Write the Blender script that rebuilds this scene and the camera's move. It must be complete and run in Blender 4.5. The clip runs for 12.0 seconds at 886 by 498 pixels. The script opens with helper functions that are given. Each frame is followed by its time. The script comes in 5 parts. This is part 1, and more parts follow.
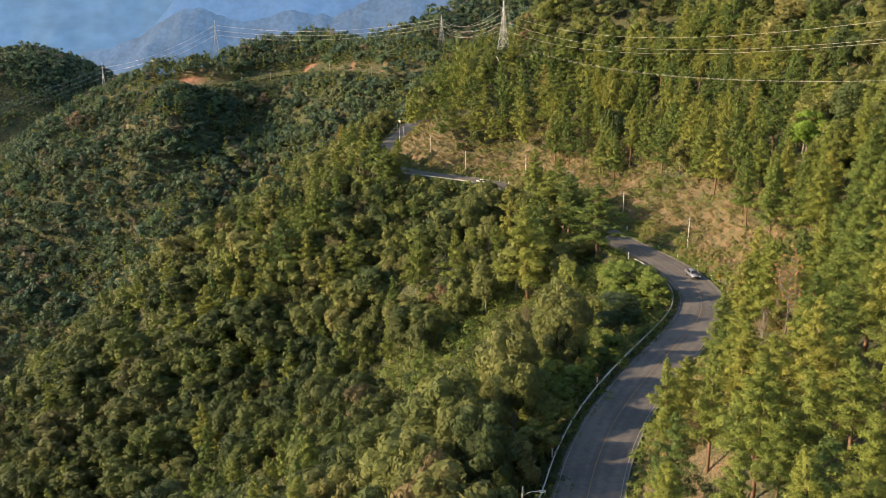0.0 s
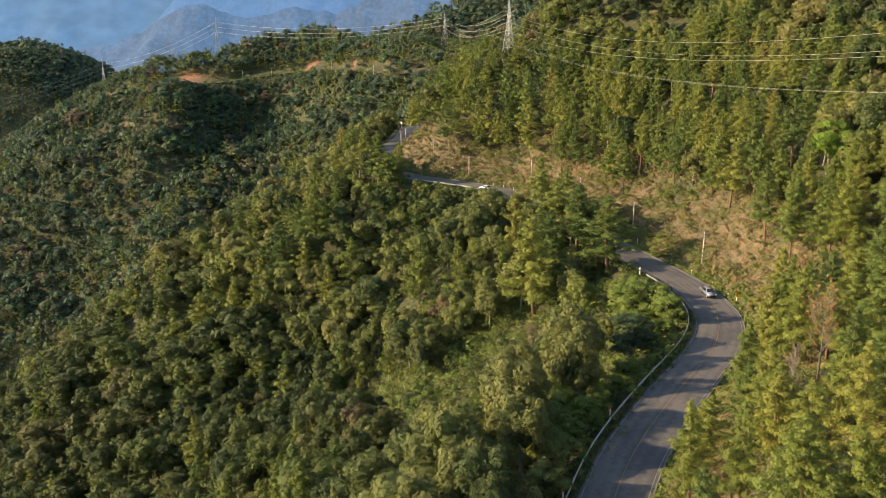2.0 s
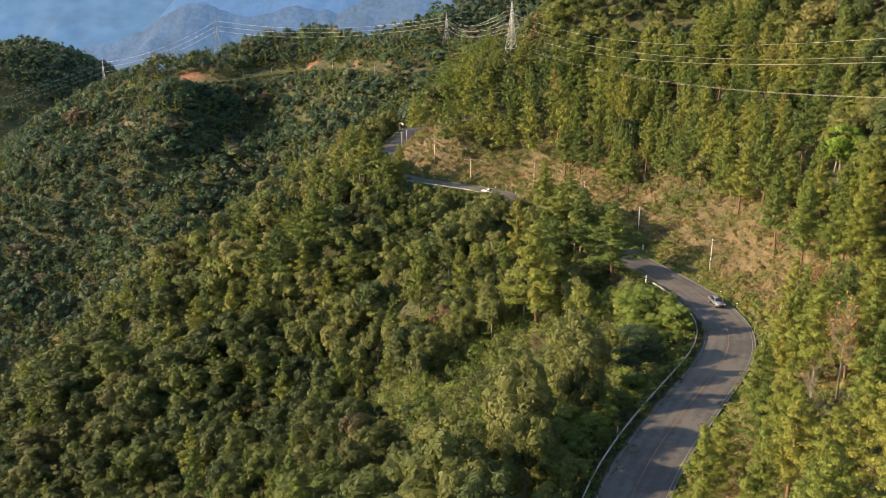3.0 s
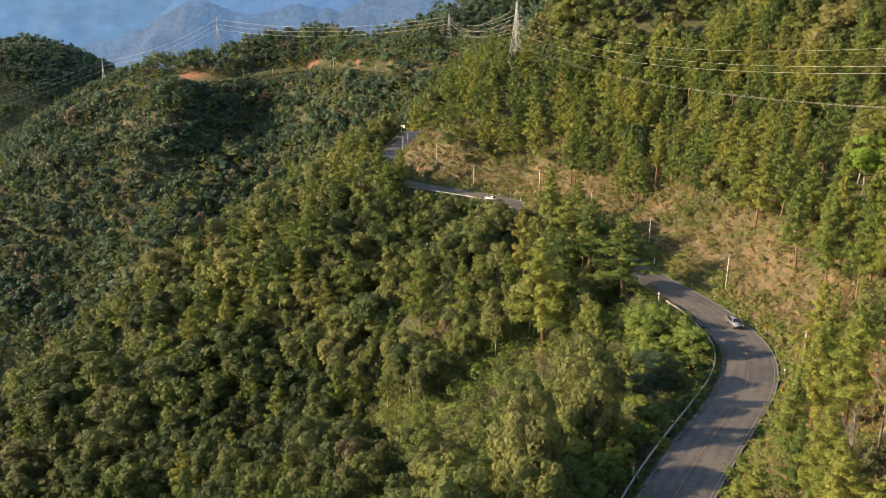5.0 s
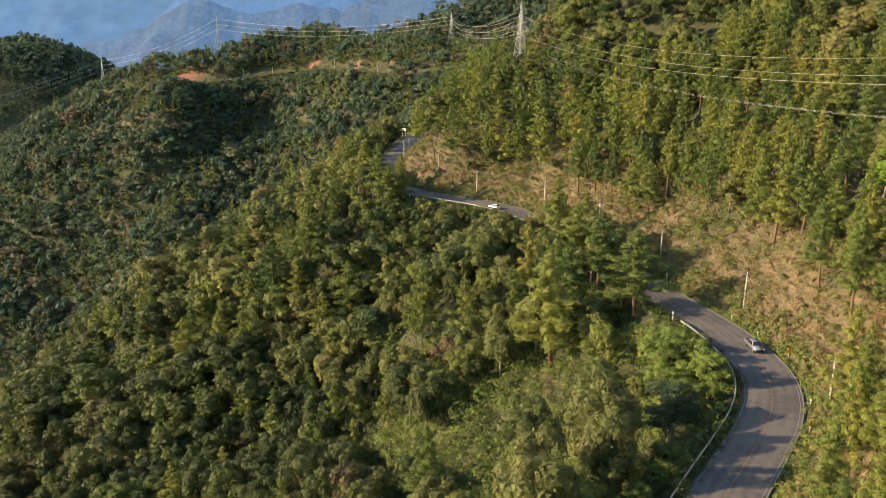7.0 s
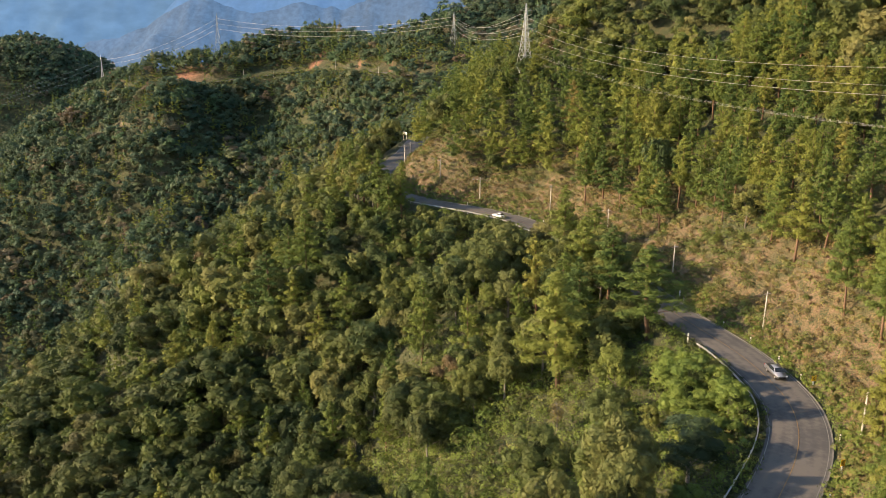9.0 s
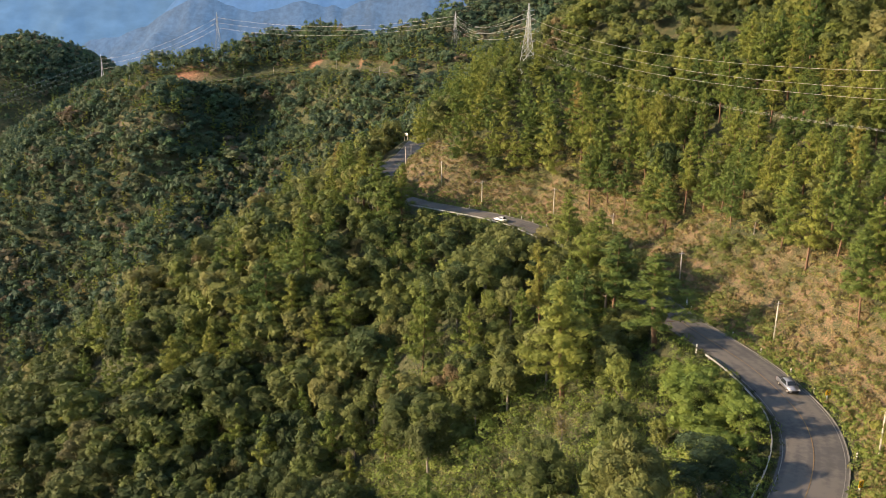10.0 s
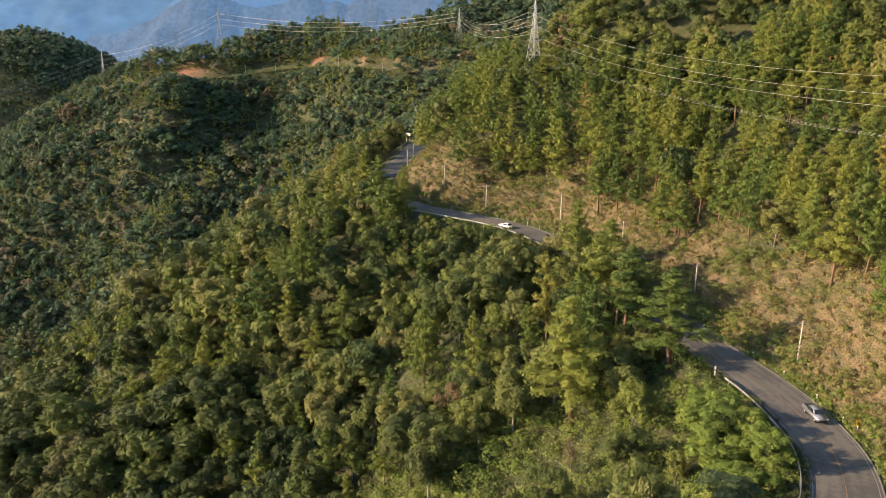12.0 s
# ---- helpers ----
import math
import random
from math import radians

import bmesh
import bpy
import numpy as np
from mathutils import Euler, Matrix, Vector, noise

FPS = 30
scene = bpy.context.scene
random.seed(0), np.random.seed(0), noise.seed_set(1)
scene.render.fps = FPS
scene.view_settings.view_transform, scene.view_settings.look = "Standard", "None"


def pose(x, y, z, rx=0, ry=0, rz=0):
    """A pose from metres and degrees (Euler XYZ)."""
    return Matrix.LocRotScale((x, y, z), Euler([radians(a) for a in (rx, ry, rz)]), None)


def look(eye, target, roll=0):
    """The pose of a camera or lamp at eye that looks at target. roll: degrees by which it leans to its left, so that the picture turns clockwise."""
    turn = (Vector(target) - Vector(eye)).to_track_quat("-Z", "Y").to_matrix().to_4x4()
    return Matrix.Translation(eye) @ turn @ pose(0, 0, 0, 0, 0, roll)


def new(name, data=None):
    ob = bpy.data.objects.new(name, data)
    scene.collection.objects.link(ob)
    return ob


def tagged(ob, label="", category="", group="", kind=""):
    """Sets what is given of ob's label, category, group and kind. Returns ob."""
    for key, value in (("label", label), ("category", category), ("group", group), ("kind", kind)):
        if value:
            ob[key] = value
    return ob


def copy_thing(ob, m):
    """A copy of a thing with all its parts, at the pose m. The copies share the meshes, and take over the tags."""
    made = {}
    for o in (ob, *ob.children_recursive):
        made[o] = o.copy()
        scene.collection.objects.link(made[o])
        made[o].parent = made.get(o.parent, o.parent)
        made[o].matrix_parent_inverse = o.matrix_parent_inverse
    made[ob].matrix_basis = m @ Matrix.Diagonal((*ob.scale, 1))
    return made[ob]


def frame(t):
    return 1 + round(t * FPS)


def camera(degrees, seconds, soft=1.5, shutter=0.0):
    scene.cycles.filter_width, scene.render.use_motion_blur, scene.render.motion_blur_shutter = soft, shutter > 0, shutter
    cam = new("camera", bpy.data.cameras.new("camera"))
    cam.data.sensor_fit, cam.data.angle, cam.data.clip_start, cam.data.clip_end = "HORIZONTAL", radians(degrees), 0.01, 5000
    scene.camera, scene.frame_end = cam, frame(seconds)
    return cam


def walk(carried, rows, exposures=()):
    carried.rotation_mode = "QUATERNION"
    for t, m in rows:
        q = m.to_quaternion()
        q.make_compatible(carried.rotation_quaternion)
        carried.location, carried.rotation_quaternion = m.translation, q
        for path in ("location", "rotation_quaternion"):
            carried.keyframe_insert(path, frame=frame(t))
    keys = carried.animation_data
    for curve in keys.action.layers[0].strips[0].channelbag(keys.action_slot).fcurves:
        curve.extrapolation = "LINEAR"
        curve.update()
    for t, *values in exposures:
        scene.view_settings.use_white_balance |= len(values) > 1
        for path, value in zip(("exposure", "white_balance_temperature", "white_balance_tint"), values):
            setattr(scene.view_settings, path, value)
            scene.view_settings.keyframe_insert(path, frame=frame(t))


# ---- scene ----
cam = camera(53.0, 12.0, soft=0.5)
# seconds, place in metres, turn about x, y and z in degrees
PATH = [
    (0, 0.00, 0.00, 60.00, 74.49, 0.49, -0.19),
    (0.5, -0.05, 2.61, 60.19, 74.45, 0.38, -0.16),
    (1, -0.09, 5.21, 60.38, 74.41, 0.26, -0.09),
    (1.5, -0.14, 7.82, 60.57, 74.38, 0.16, -0.03),
    (2.5, -0.23, 13.03, 60.93, 74.32, 0.00, 0.07),
    (3, -0.27, 15.62, 61.10, 74.29, -0.06, 0.12),
    (5, -0.42, 26.00, 61.76, 74.19, -0.24, 0.27),
    (5.5, -0.45, 28.60, 61.92, 74.17, -0.26, 0.31),
    (6.5, -0.51, 33.77, 62.21, 74.14, -0.30, 0.37),
    (7, -0.54, 36.35, 62.35, 74.14, -0.33, 0.41),
    (9, -0.63, 46.66, 62.88, 74.10, -0.44, 0.56),
    (9.5, -0.66, 49.23, 63.01, 74.07, -0.46, 0.60),
    (10.5, -0.69, 54.36, 63.24, 73.98, -0.52, 0.72),
    (11.5, -0.73, 59.49, 63.46, 73.86, -0.58, 0.84),
    (12, -0.74, 62.05, 63.56, 73.77, -0.62, 0.89),
]
walk(cam, [(t, pose(x, y, z, rx, ry, rz)) for t, x, y, z, rx, ry, rz in PATH])

# ---------------------------------------------------------------- world, sun, exposure
SUN_AZ, SUN_EL = radians(97.0), radians(21.0)     # azimuth west of north, elevation
world = bpy.data.worlds.new("world")
scene.world = world
world.use_nodes = True
wn, wl = world.node_tree.nodes, world.node_tree.links
sky = wn.new("ShaderNodeTexSky")
sky.sky_type, sky.sun_disc = "NISHITA", False
sky.sun_elevation, sky.sun_rotation = SUN_EL, -SUN_AZ
sky.altitude, sky.air_density, sky.dust_density = 1200, 1.2, 2.0
wn["Background"].inputs["Strength"].default_value = 0.125
wl.new(sky.outputs["Color"], wn["Background"].inputs["Color"])
sun = new("sun", bpy.data.lights.new("sun", "SUN"))
sun.data.energy, sun.data.angle, sun.data.color = 4.8, radians(0.6), (1.0, 0.728, 0.455)
sun_dir = Vector((-math.sin(SUN_AZ) * math.cos(SUN_EL), math.cos(SUN_AZ) * math.cos(SUN_EL), math.sin(SUN_EL)))
sun.matrix_world = look(sun_dir * 500, (0, 0, 0))
scene.view_settings.exposure = 1.26


# ---------------------------------------------------------------- small helpers
def part(name, data, material=None, parent=None, label=""):
    """Links a bmesh or a mesh as one object under a thing or a part."""
    if isinstance(data, bmesh.types.BMesh):
        me = bpy.data.meshes.new(name)
        data.to_mesh(me)
        data.free()
    else:
        me = data
    if material and not me.materials:
        me.materials.append(material)
    ob = new(name, me)
    if parent:
        ob.parent = parent
    if label:
        ob["label"] = label
    return ob


def empty(name, m, label, category, group="", kind=""):
    ob = new(name)
    ob.empty_display_size = 0.5
    ob.matrix_world = m
    return tagged(ob, label, category, group, kind)


def loose_mesh(name, v):
    """A mesh of loose faces from an array of shape (faces, corners, 3)."""
    n, c = v.shape[:2]
    me = bpy.data.meshes.new(name)
    me.vertices.add(c * n)
    me.vertices.foreach_set("co", np.ascontiguousarray(v, np.float32).ravel())
    me.loops.add(c * n)
    me.loops.foreach_set("vertex_index", np.arange(c * n, dtype=np.int32))
    me.polygons.add(n)
    me.polygons.foreach_set("loop_start", np.arange(0, c * n, c, dtype=np.int32))
    me.update(calc_edges=True)
    return me


def grid_mesh(name, p):
    """A smooth sheet from an array of shape (rows, columns, 3)."""
    r, c = p.shape[:2]
    i = np.arange(r * c, dtype=np.int32).reshape(r, c)
    f = np.stack([i[:-1, :-1], i[:-1, 1:], i[1:, 1:], i[1:, :-1]], -1).reshape(-1, 4)
    me = bpy.data.meshes.new(name)
    me.vertices.add(r * c)
    me.vertices.foreach_set("co", np.ascontiguousarray(p, np.float32).ravel())
    me.loops.add(4 * len(f))
    me.loops.foreach_set("vertex_index", f.ravel())
    me.polygons.add(len(f))
    me.polygons.foreach_set("loop_start", np.arange(0, 4 * len(f), 4, dtype=np.int32))
    me.polygons.foreach_set("use_smooth", np.ones(len(f), bool))
    me.update(calc_edges=True)
    return me


def box(bm, x0, x1, y0, y1, z0, z1):
    vs = [bm.verts.new((x, y, z)) for z in (z0, z1) for x, y in ((x0, y0), (x1, y0), (x1, y1), (x0, y1))]
    for f in ((3, 2, 1, 0), (4, 5, 6, 7), (0, 1, 5, 4), (1, 2, 6, 5), (2, 3, 7, 6), (3, 0, 4, 7)):
        bm.faces.new([vs[k] for k in f])
    return vs


def tube(bm, pts, radii, sides=6, cap=True):
    """A tapered tube along points."""
    pts = [Vector(p) for p in pts]
    rings = []
    for k, p in enumerate(pts):
        d = (pts[min(k + 1, len(pts) - 1)] - pts[max(k - 1, 0)]).normalized()
        a = d.cross(Vector((0.31, 0.95, 0.07))).normalized()
        b = d.cross(a)
        rings.append([bm.verts.new(p + radii[k] * (a * math.cos(t) + b * math.sin(t))) for t in (2 * math.pi * s / sides for s in range(sides))])
    for r0, r1 in zip(rings, rings[1:]):
        for s in range(sides):
            f = bm.faces.new((r0[s], r0[(s + 1) % sides], r1[(s + 1) % sides], r1[s]))
            f.smooth = True
    if cap:
        bm.faces.new(rings[0][::-1])
        bm.faces.new(rings[-1])


def smoothstep(a, b, x):
    t = np.clip((x - a) / (b - a), 0, 1)
    return t * t * (3 - 2 * t)


PERM = np.random.default_rng(3).random((64, 64))


def vnoise(x, y):
    """Smooth value noise, -1 to 1, over arrays."""
    xi, yi = np.floor(x).astype(int), np.floor(y).astype(int)
    u, v = x - xi, y - yi
    u, v = u * u * (3 - 2 * u), v * v * (3 - 2 * v)
    g = lambda i, j: PERM[(xi + i) % 64, (yi + j) % 64]
    return 2 * ((g(0, 0) * (1 - u) + g(1, 0) * u) * (1 - v) + (g(0, 1) * (1 - u) + g(1, 1) * u) * v) - 1


def fbm(x, y, octaves=4):
    return sum(vnoise(x * 2 ** k + 17.3 * k, y * 2 ** k + 5.1 * k) * 0.5 ** k for k in range(octaves))


# ---------------------------------------------------------------- materials
def material(name):
    m = bpy.data.materials.new(name)
    m.use_nodes = True
    return m, m.node_tree.nodes, m.node_tree.links, m.node_tree.nodes["Principled BSDF"]


def ramp(nodes, stops):
    r = nodes.new("ShaderNodeValToRGB")
    e = r.color_ramp.elements
    while len(e) < len(stops):
        e.new(0.5)
    for k, (p, c) in enumerate(stops):
        e[k].position, e[k].color = p, (*c, 1)
    return r


def plain(name, colour, rough=0.6, metal=0.0, vary=0.25, scale=3.0, bump=0.0):
    """Paint, metal or bark: one colour broken by noise at two scales."""
    m, n, l, b = material(name)
    co = n.new("ShaderNodeTexCoord")
    n1, n2 = n.new("ShaderNodeTexNoise"), n.new("ShaderNodeTexNoise")
    n1.inputs["Scale"].default_value, n2.inputs["Scale"].default_value = scale, scale * 9
    n1.inputs["Detail"].default_value = 5
    for q in (n1, n2):
        l.new(co.outputs["Object"], q.inputs["Vector"])
    add = n.new("ShaderNodeMath")
    add.operation = "ADD"
    l.new(n1.outputs["Fac"], add.inputs[0])
    l.new(n2.outputs["Fac"], add.inputs[1])
    half = n.new("ShaderNodeMath")
    half.operation = "MULTIPLY"
    half.inputs[1].default_value = 0.5
    l.new(add.outputs[0], half.inputs[0])
    r = ramp(n, [(0.3, [c * (1 - vary) for c in colour]), (0.7, [min(1, c * (1 + vary)) for c in colour])])
    l.new(half.outputs[0], r.inputs[0])
    l.new(r.outputs[0], b.inputs["Base Color"])
    b.inputs["Roughness"].default_value, b.inputs["Metallic"].default_value = rough, metal
    if bump:
        bp = n.new("ShaderNodeBump")
        bp.inputs["Strength"].default_value = bump
        l.new(n2.outputs["Fac"], bp.inputs["Height"])
        l.new(bp.outputs[0], b.inputs["Normal"])
    return m


def foliage(name, stops, translucent=0.3, rough=0.65, grain=7.0):
    """Leaves: hue by tree (object or 'tint'), lightness by leaf island and by patches within the crown."""
    m, n, l, b = material(name)
    info, geo, att = n.new("ShaderNodeObjectInfo"), n.new("ShaderNodeNewGeometry"), n.new("ShaderNodeAttribute")
    att.attribute_name = "tint"
    add, fr = n.new("ShaderNodeMath"), n.new("ShaderNodeMath")
    add.operation, fr.operation = "ADD", "FRACT"
    l.new(info.outputs["Random"], add.inputs[0])
    l.new(att.outputs["Fac"], add.inputs[1])
    l.new(add.outputs[0], fr.inputs[0])
    r = ramp(n, stops)
    l.new(fr.outputs[0], r.inputs[0])
    noi = n.new("ShaderNodeTexNoise")
    noi.inputs["Scale"].default_value = 0.7
    l.new(geo.outputs["Position"], noi.inputs["Vector"])
    fine = n.new("ShaderNodeTexNoise")
    fine.inputs["Scale"].default_value, fine.inputs["Detail"].default_value = grain, 3
    l.new(geo.outputs["Position"], fine.inputs["Vector"])
    sm0, sm = n.new("ShaderNodeMath"), n.new("ShaderNodeMath")
    sm0.operation = sm.operation = "MULTIPLY_ADD"
    sm0.inputs[1].default_value, sm.inputs[1].default_value = 1.0, 0.4
    l.new(fine.outputs["Fac"], sm0.inputs[0])
    l.new(noi.outputs["Fac"], sm0.inputs[2])
    l.new(geo.outputs["Random Per Island"], sm.inputs[0])
    l.new(sm0.outputs[0], sm.inputs[2])
    mp = n.new("ShaderNodeMapRange")
    mp.inputs["From Min"].default_value, mp.inputs["From Max"].default_value = 0.6, 1.8
    mp.inputs["To Min"].default_value, mp.inputs["To Max"].default_value = 0.78, 1.22
    l.new(sm.outputs[0], mp.inputs["Value"])
    hsv = n.new("ShaderNodeHueSaturation")
    l.new(r.outputs[0], hsv.inputs["Color"])
    l.new(mp.outputs[0], hsv.inputs["Value"])
    l.new(hsv.outputs[0], b.inputs["Base Color"])
    relief = n.new("ShaderNodeBump")
    relief.inputs["Strength"].default_value, relief.inputs["Distance"].default_value = 0.3, 0.8 / grain
    l.new(fine.outputs["Fac"], relief.inputs["Height"])
    l.new(relief.outputs[0], b.inputs["Normal"])
    b.inputs["Roughness"].default_value = rough
    b.inputs["Specular IOR Level"].default_value = 0.15
    tr, mix = n.new("ShaderNodeBsdfTranslucent"), n.new("ShaderNodeAddShader")
    dim = n.new("ShaderNodeMix")
    dim.data_type = "RGBA"
    dim.inputs[0].default_value = translucent * 0.3
    dim.inputs[6].default_value = (0, 0, 0, 1)
    l.new(hsv.outputs[0], dim.inputs[7])
    l.new(dim.outputs[2], tr.inputs["Color"])
    l.new(b.outputs[0], mix.inputs[0])
    l.new(tr.outputs[0], mix.inputs[1])
    hole, gap, spray = n.new("ShaderNodeMath"), n.new("ShaderNodeBsdfTransparent"), n.new("ShaderNodeMixShader")
    hole.operation = "GREATER_THAN"
    hole.inputs[1].default_value = 0.485
    l.new(fine.outputs["Fac"], hole.inputs[0])
    l.new(hole.outputs[0], spray.inputs[0])
    l.new(gap.outputs[0], spray.inputs[1])
    l.new(mix.outputs[0], spray.inputs[2])
    l.new(spray.outputs[0], n["Material Output"].inputs["Surface"])
    return m


PINE_STOPS = [(0.0, (0.058, 0.090, 0.024)), (0.3, (0.092, 0.124, 0.028)), (0.65, (0.126, 0.150, 0.031)), (0.965, (0.160, 0.168, 0.036)), (1.0, (0.175, 0.132, 0.044))]
BROAD_STOPS = [(0.0, (0.042, 0.064, 0.024)), (0.3, (0.070, 0.090, 0.027)), (0.55, (0.098, 0.110, 0.038)), (0.8, (0.104, 0.130, 0.030)), (0.97, (0.135, 0.130, 0.050)), (1.0, (0.120, 0.092, 0.052))]
SHRUB_STOPS = [(0.0, (0.074, 0.110, 0.024)), (0.5, (0.104, 0.142, 0.028)), (0.88, (0.130, 0.158, 0.034)), (1.0, (0.145, 0.138, 0.050))]
mat_pine = foliage("pine needles", [(p, (c[0] * 0.92, c[1] * 0.93, c[2] * 0.88)) for p, c in PINE_STOPS], 0.5, grain=9.0)
mat_broad = foliage("broad leaves", [(p, (c[0] * 0.94, c[1] * 0.92, c[2] * 0.84)) for p, c in BROAD_STOPS], 0.45)
# broad-leaf greens scaled down, with the lower slope's shade in the colour
mat_shaded = foliage("broad leaves darkened for shade", [(p, (c[0] * 0.58, c[1] * 0.62, c[2] * 0.60)) for p, c in BROAD_STOPS], 0.40)
mat_far_pine = foliage("pine needles far off", PINE_STOPS, 0.45, grain=5.0)
# cooler, bluer greens that put the distance haze into the leaf colour
HAZE_STOPS = [(0.0, (0.040, 0.072, 0.046)), (0.3, (0.058, 0.092, 0.053)), (0.55, (0.078, 0.105, 0.058)), (0.78, (0.074, 0.120, 0.052)), (0.92, (0.110, 0.114, 0.064)), (1.0, (0.130, 0.096, 0.064))]
mat_hazed_broad = foliage("broad leaves far off, hazed in colour", HAZE_STOPS, 0.45, grain=5.0)
mat_shrub = foliage("shrub leaves", SHRUB_STOPS, 0.5)
mat_bush = foliage("bush leaves", [(0.0, (0.070, 0.095, 0.024)), (0.6, (0.100, 0.120, 0.030)), (1.0, (0.130, 0.130, 0.040))], 0.5)
mat_lime = foliage("lime-green leaves", [(0.0, (0.105, 0.170, 0.024)), (1.0, (0.125, 0.185, 0.028))], 0.6)
mat_dark = foliage("dark glossy leaves", [(0.0, (0.040, 0.062, 0.030)), (1.0, (0.052, 0.075, 0.034))], 0.35)
mat_rust = foliage("withered leaves", [(0.0, (0.150, 0.075, 0.035)), (1.0, (0.200, 0.110, 0.050))], 0.5)
mat_dry = foliage("dry grass", [(0.0, (0.130, 0.125, 0.040)), (0.4, (0.185, 0.150, 0.060)), (0.7, (0.150, 0.100, 0.055)), (1.0, (0.100, 0.125, 0.030))], 0.5)
# near-black green for the crown cores: interior shade put into the colour
mat_inner_shade = foliage("inner leaves darkened as shade", [(0.0, (0.026, 0.036, 0.014)), (1.0, (0.036, 0.046, 0.018))], 0.3, 0.9)
mat_bark = plain("pine bark", (0.150, 0.090, 0.058), 0.9, 0, 0.4, 2.0, 0.6)
mat_grey_bark = plain("grey bark", (0.170, 0.150, 0.125), 0.9, 0, 0.35, 2.0, 0.6)
mat_pale_bark = plain("pale dead wood", (0.420, 0.370, 0.310), 0.85, 0, 0.25, 2.0, 0.4)
mat_concrete = plain("weathered concrete", (0.420, 0.395, 0.345), 0.85, 0, 0.18, 1.5, 0.2)
mat_kerb = plain("stained kerb concrete", (0.170, 0.160, 0.140), 0.85, 0, 0.35, 0.7, 0.2)
mat_white = plain("white road paint", (0.700, 0.680, 0.630), 0.7, 0, 0.15, 0.8)
mat_worn = plain("worn edge line paint", (0.200, 0.190, 0.170), 0.8, 0, 0.45, 0.5)
mat_yellow = plain("worn yellow line", (0.190, 0.128, 0.060), 0.8, 0, 0.4, 0.5)
mat_black = plain("black paint", (0.025, 0.025, 0.025), 0.5, 0, 0.2)
mat_steel = plain("galvanised steel", (0.420, 0.420, 0.410), 0.55, 0.6, 0.15, 2.0)
mat_tower = plain("zinc tower steel", (0.400, 0.430, 0.450), 0.55, 0.3, 0.12, 1.0)
mat_cable = plain("aluminium cable", (0.420, 0.410, 0.390), 0.55, 0.2, 0.1, 1.0)
mat_sign = plain("yellow sign sheet", (0.800, 0.480, 0.020), 0.45, 0, 0.1)
mat_orange = plain("orange sign sheet", (0.240, 0.095, 0.030), 0.5, 0, 0.15)
mat_insulator = plain("brown insulator", (0.10, 0.05, 0.03), 0.3, 0, 0.2)
mat_whitecar = plain("white car paint", (0.780, 0.780, 0.780), 0.25, 0, 0.04)
mat_greycar = plain("silver grey car paint", (0.300, 0.310, 0.340), 0.28, 0.6, 0.05)
mat_rubber = plain("tyre rubber", (0.03, 0.03, 0.03), 0.8, 0, 0.2)
mat_glass = plain("dark car glass", (0.02, 0.025, 0.03), 0.08, 0, 0.1)
mat_lampglass = plain("frosted lamp cover", (0.80, 0.80, 0.78), 0.25, 0, 0.05)
mat_redlens = plain("red lamp lens", (0.45, 0.02, 0.02), 0.2, 0, 0.1)

# asphalt: grey, with tyre-polished wheel tracks, patches and fine grain
mat_asphalt, an, al, ab = material("worn asphalt")
aco = an.new("ShaderNodeTexCoord")
a1, a2, a3 = (an.new("ShaderNodeTexNoise") for _ in range(3))
for q, s in ((a1, 0.12), (a2, 1.3), (a3, 22.0)):
    q.inputs["Scale"].default_value, q.inputs["Detail"].default_value = s, 6
    al.new(aco.outputs["Object"], q.inputs["Vector"])
aw = an.new("ShaderNodeAttribute")
aw.attribute_name = "wheel"
am = an.new("ShaderNodeMath")
am.operation = "MULTIPLY_ADD"
am.inputs[1].default_value = 0.5
al.new(a2.outputs["Fac"], am.inputs[0])
al.new(a1.outputs["Fac"], am.inputs[2])
am2 = an.new("ShaderNodeMath")
am2.operation = "MULTIPLY_ADD"
am2.inputs[1].default_value = 0.16
al.new(aw.outputs["Fac"], am2.inputs[0])
al.new(am.outputs[0], am2.inputs[2])
am3 = an.new("ShaderNodeMath")
am3.operation = "MULTIPLY_ADD"
am3.inputs[1].default_value = 0.18
al.new(a3.outputs["Fac"], am3.inputs[0])
al.new(am2.outputs[0], am3.inputs[2])
ar = ramp(an, [(0.45, (0.050, 0.049, 0.050)), (0.8, (0.076, 0.073, 0.071)), (1.0, (0.122, 0.112, 0.100))])
al.new(am3.outputs[0], ar.inputs[0])
al.new(ar.outputs[0], ab.inputs["Base Color"])
ab.inputs["Roughness"].default_value = 0.85

# ground: dark undergrowth, with bare reddish earth and dry grass where 'cut' is high
mat_ground, gn, gl, gb = material("hillside ground")
ggeo = gn.new("ShaderNodeNewGeometry")
g1, g2, g3 = (gn.new("ShaderNodeTexNoise") for _ in range(3))
for q, s in ((g1, 0.06), (g2, 0.45), (g3, 3.0)):
    q.inputs["Scale"].default_value, q.inputs["Detail"].default_value = s, 6
    gl.new(ggeo.outputs["Position"], q.inputs["Vector"])
gr1 = ramp(gn, [(0.35, (0.040, 0.052, 0.018)), (0.55, (0.060, 0.066, 0.024)), (0.7, (0.085, 0.076, 0.040))])
gl.new(g2.outputs["Fac"], gr1.inputs[0])
gr2 = ramp(gn, [(0.40, (0.050, 0.058, 0.020)), (0.47, (0.100, 0.090, 0.038)), (0.54, (0.156, 0.118, 0.060)), (0.66, (0.228, 0.146, 0.090))])
gs = gn.new("ShaderNodeMath")
gs.operation = "MULTIPLY_ADD"
gs.inputs[1].default_value = 0.55
gl.new(g3.outputs["Fac"], gs.inputs[0])
gs2 = gn.new("ShaderNodeMath")
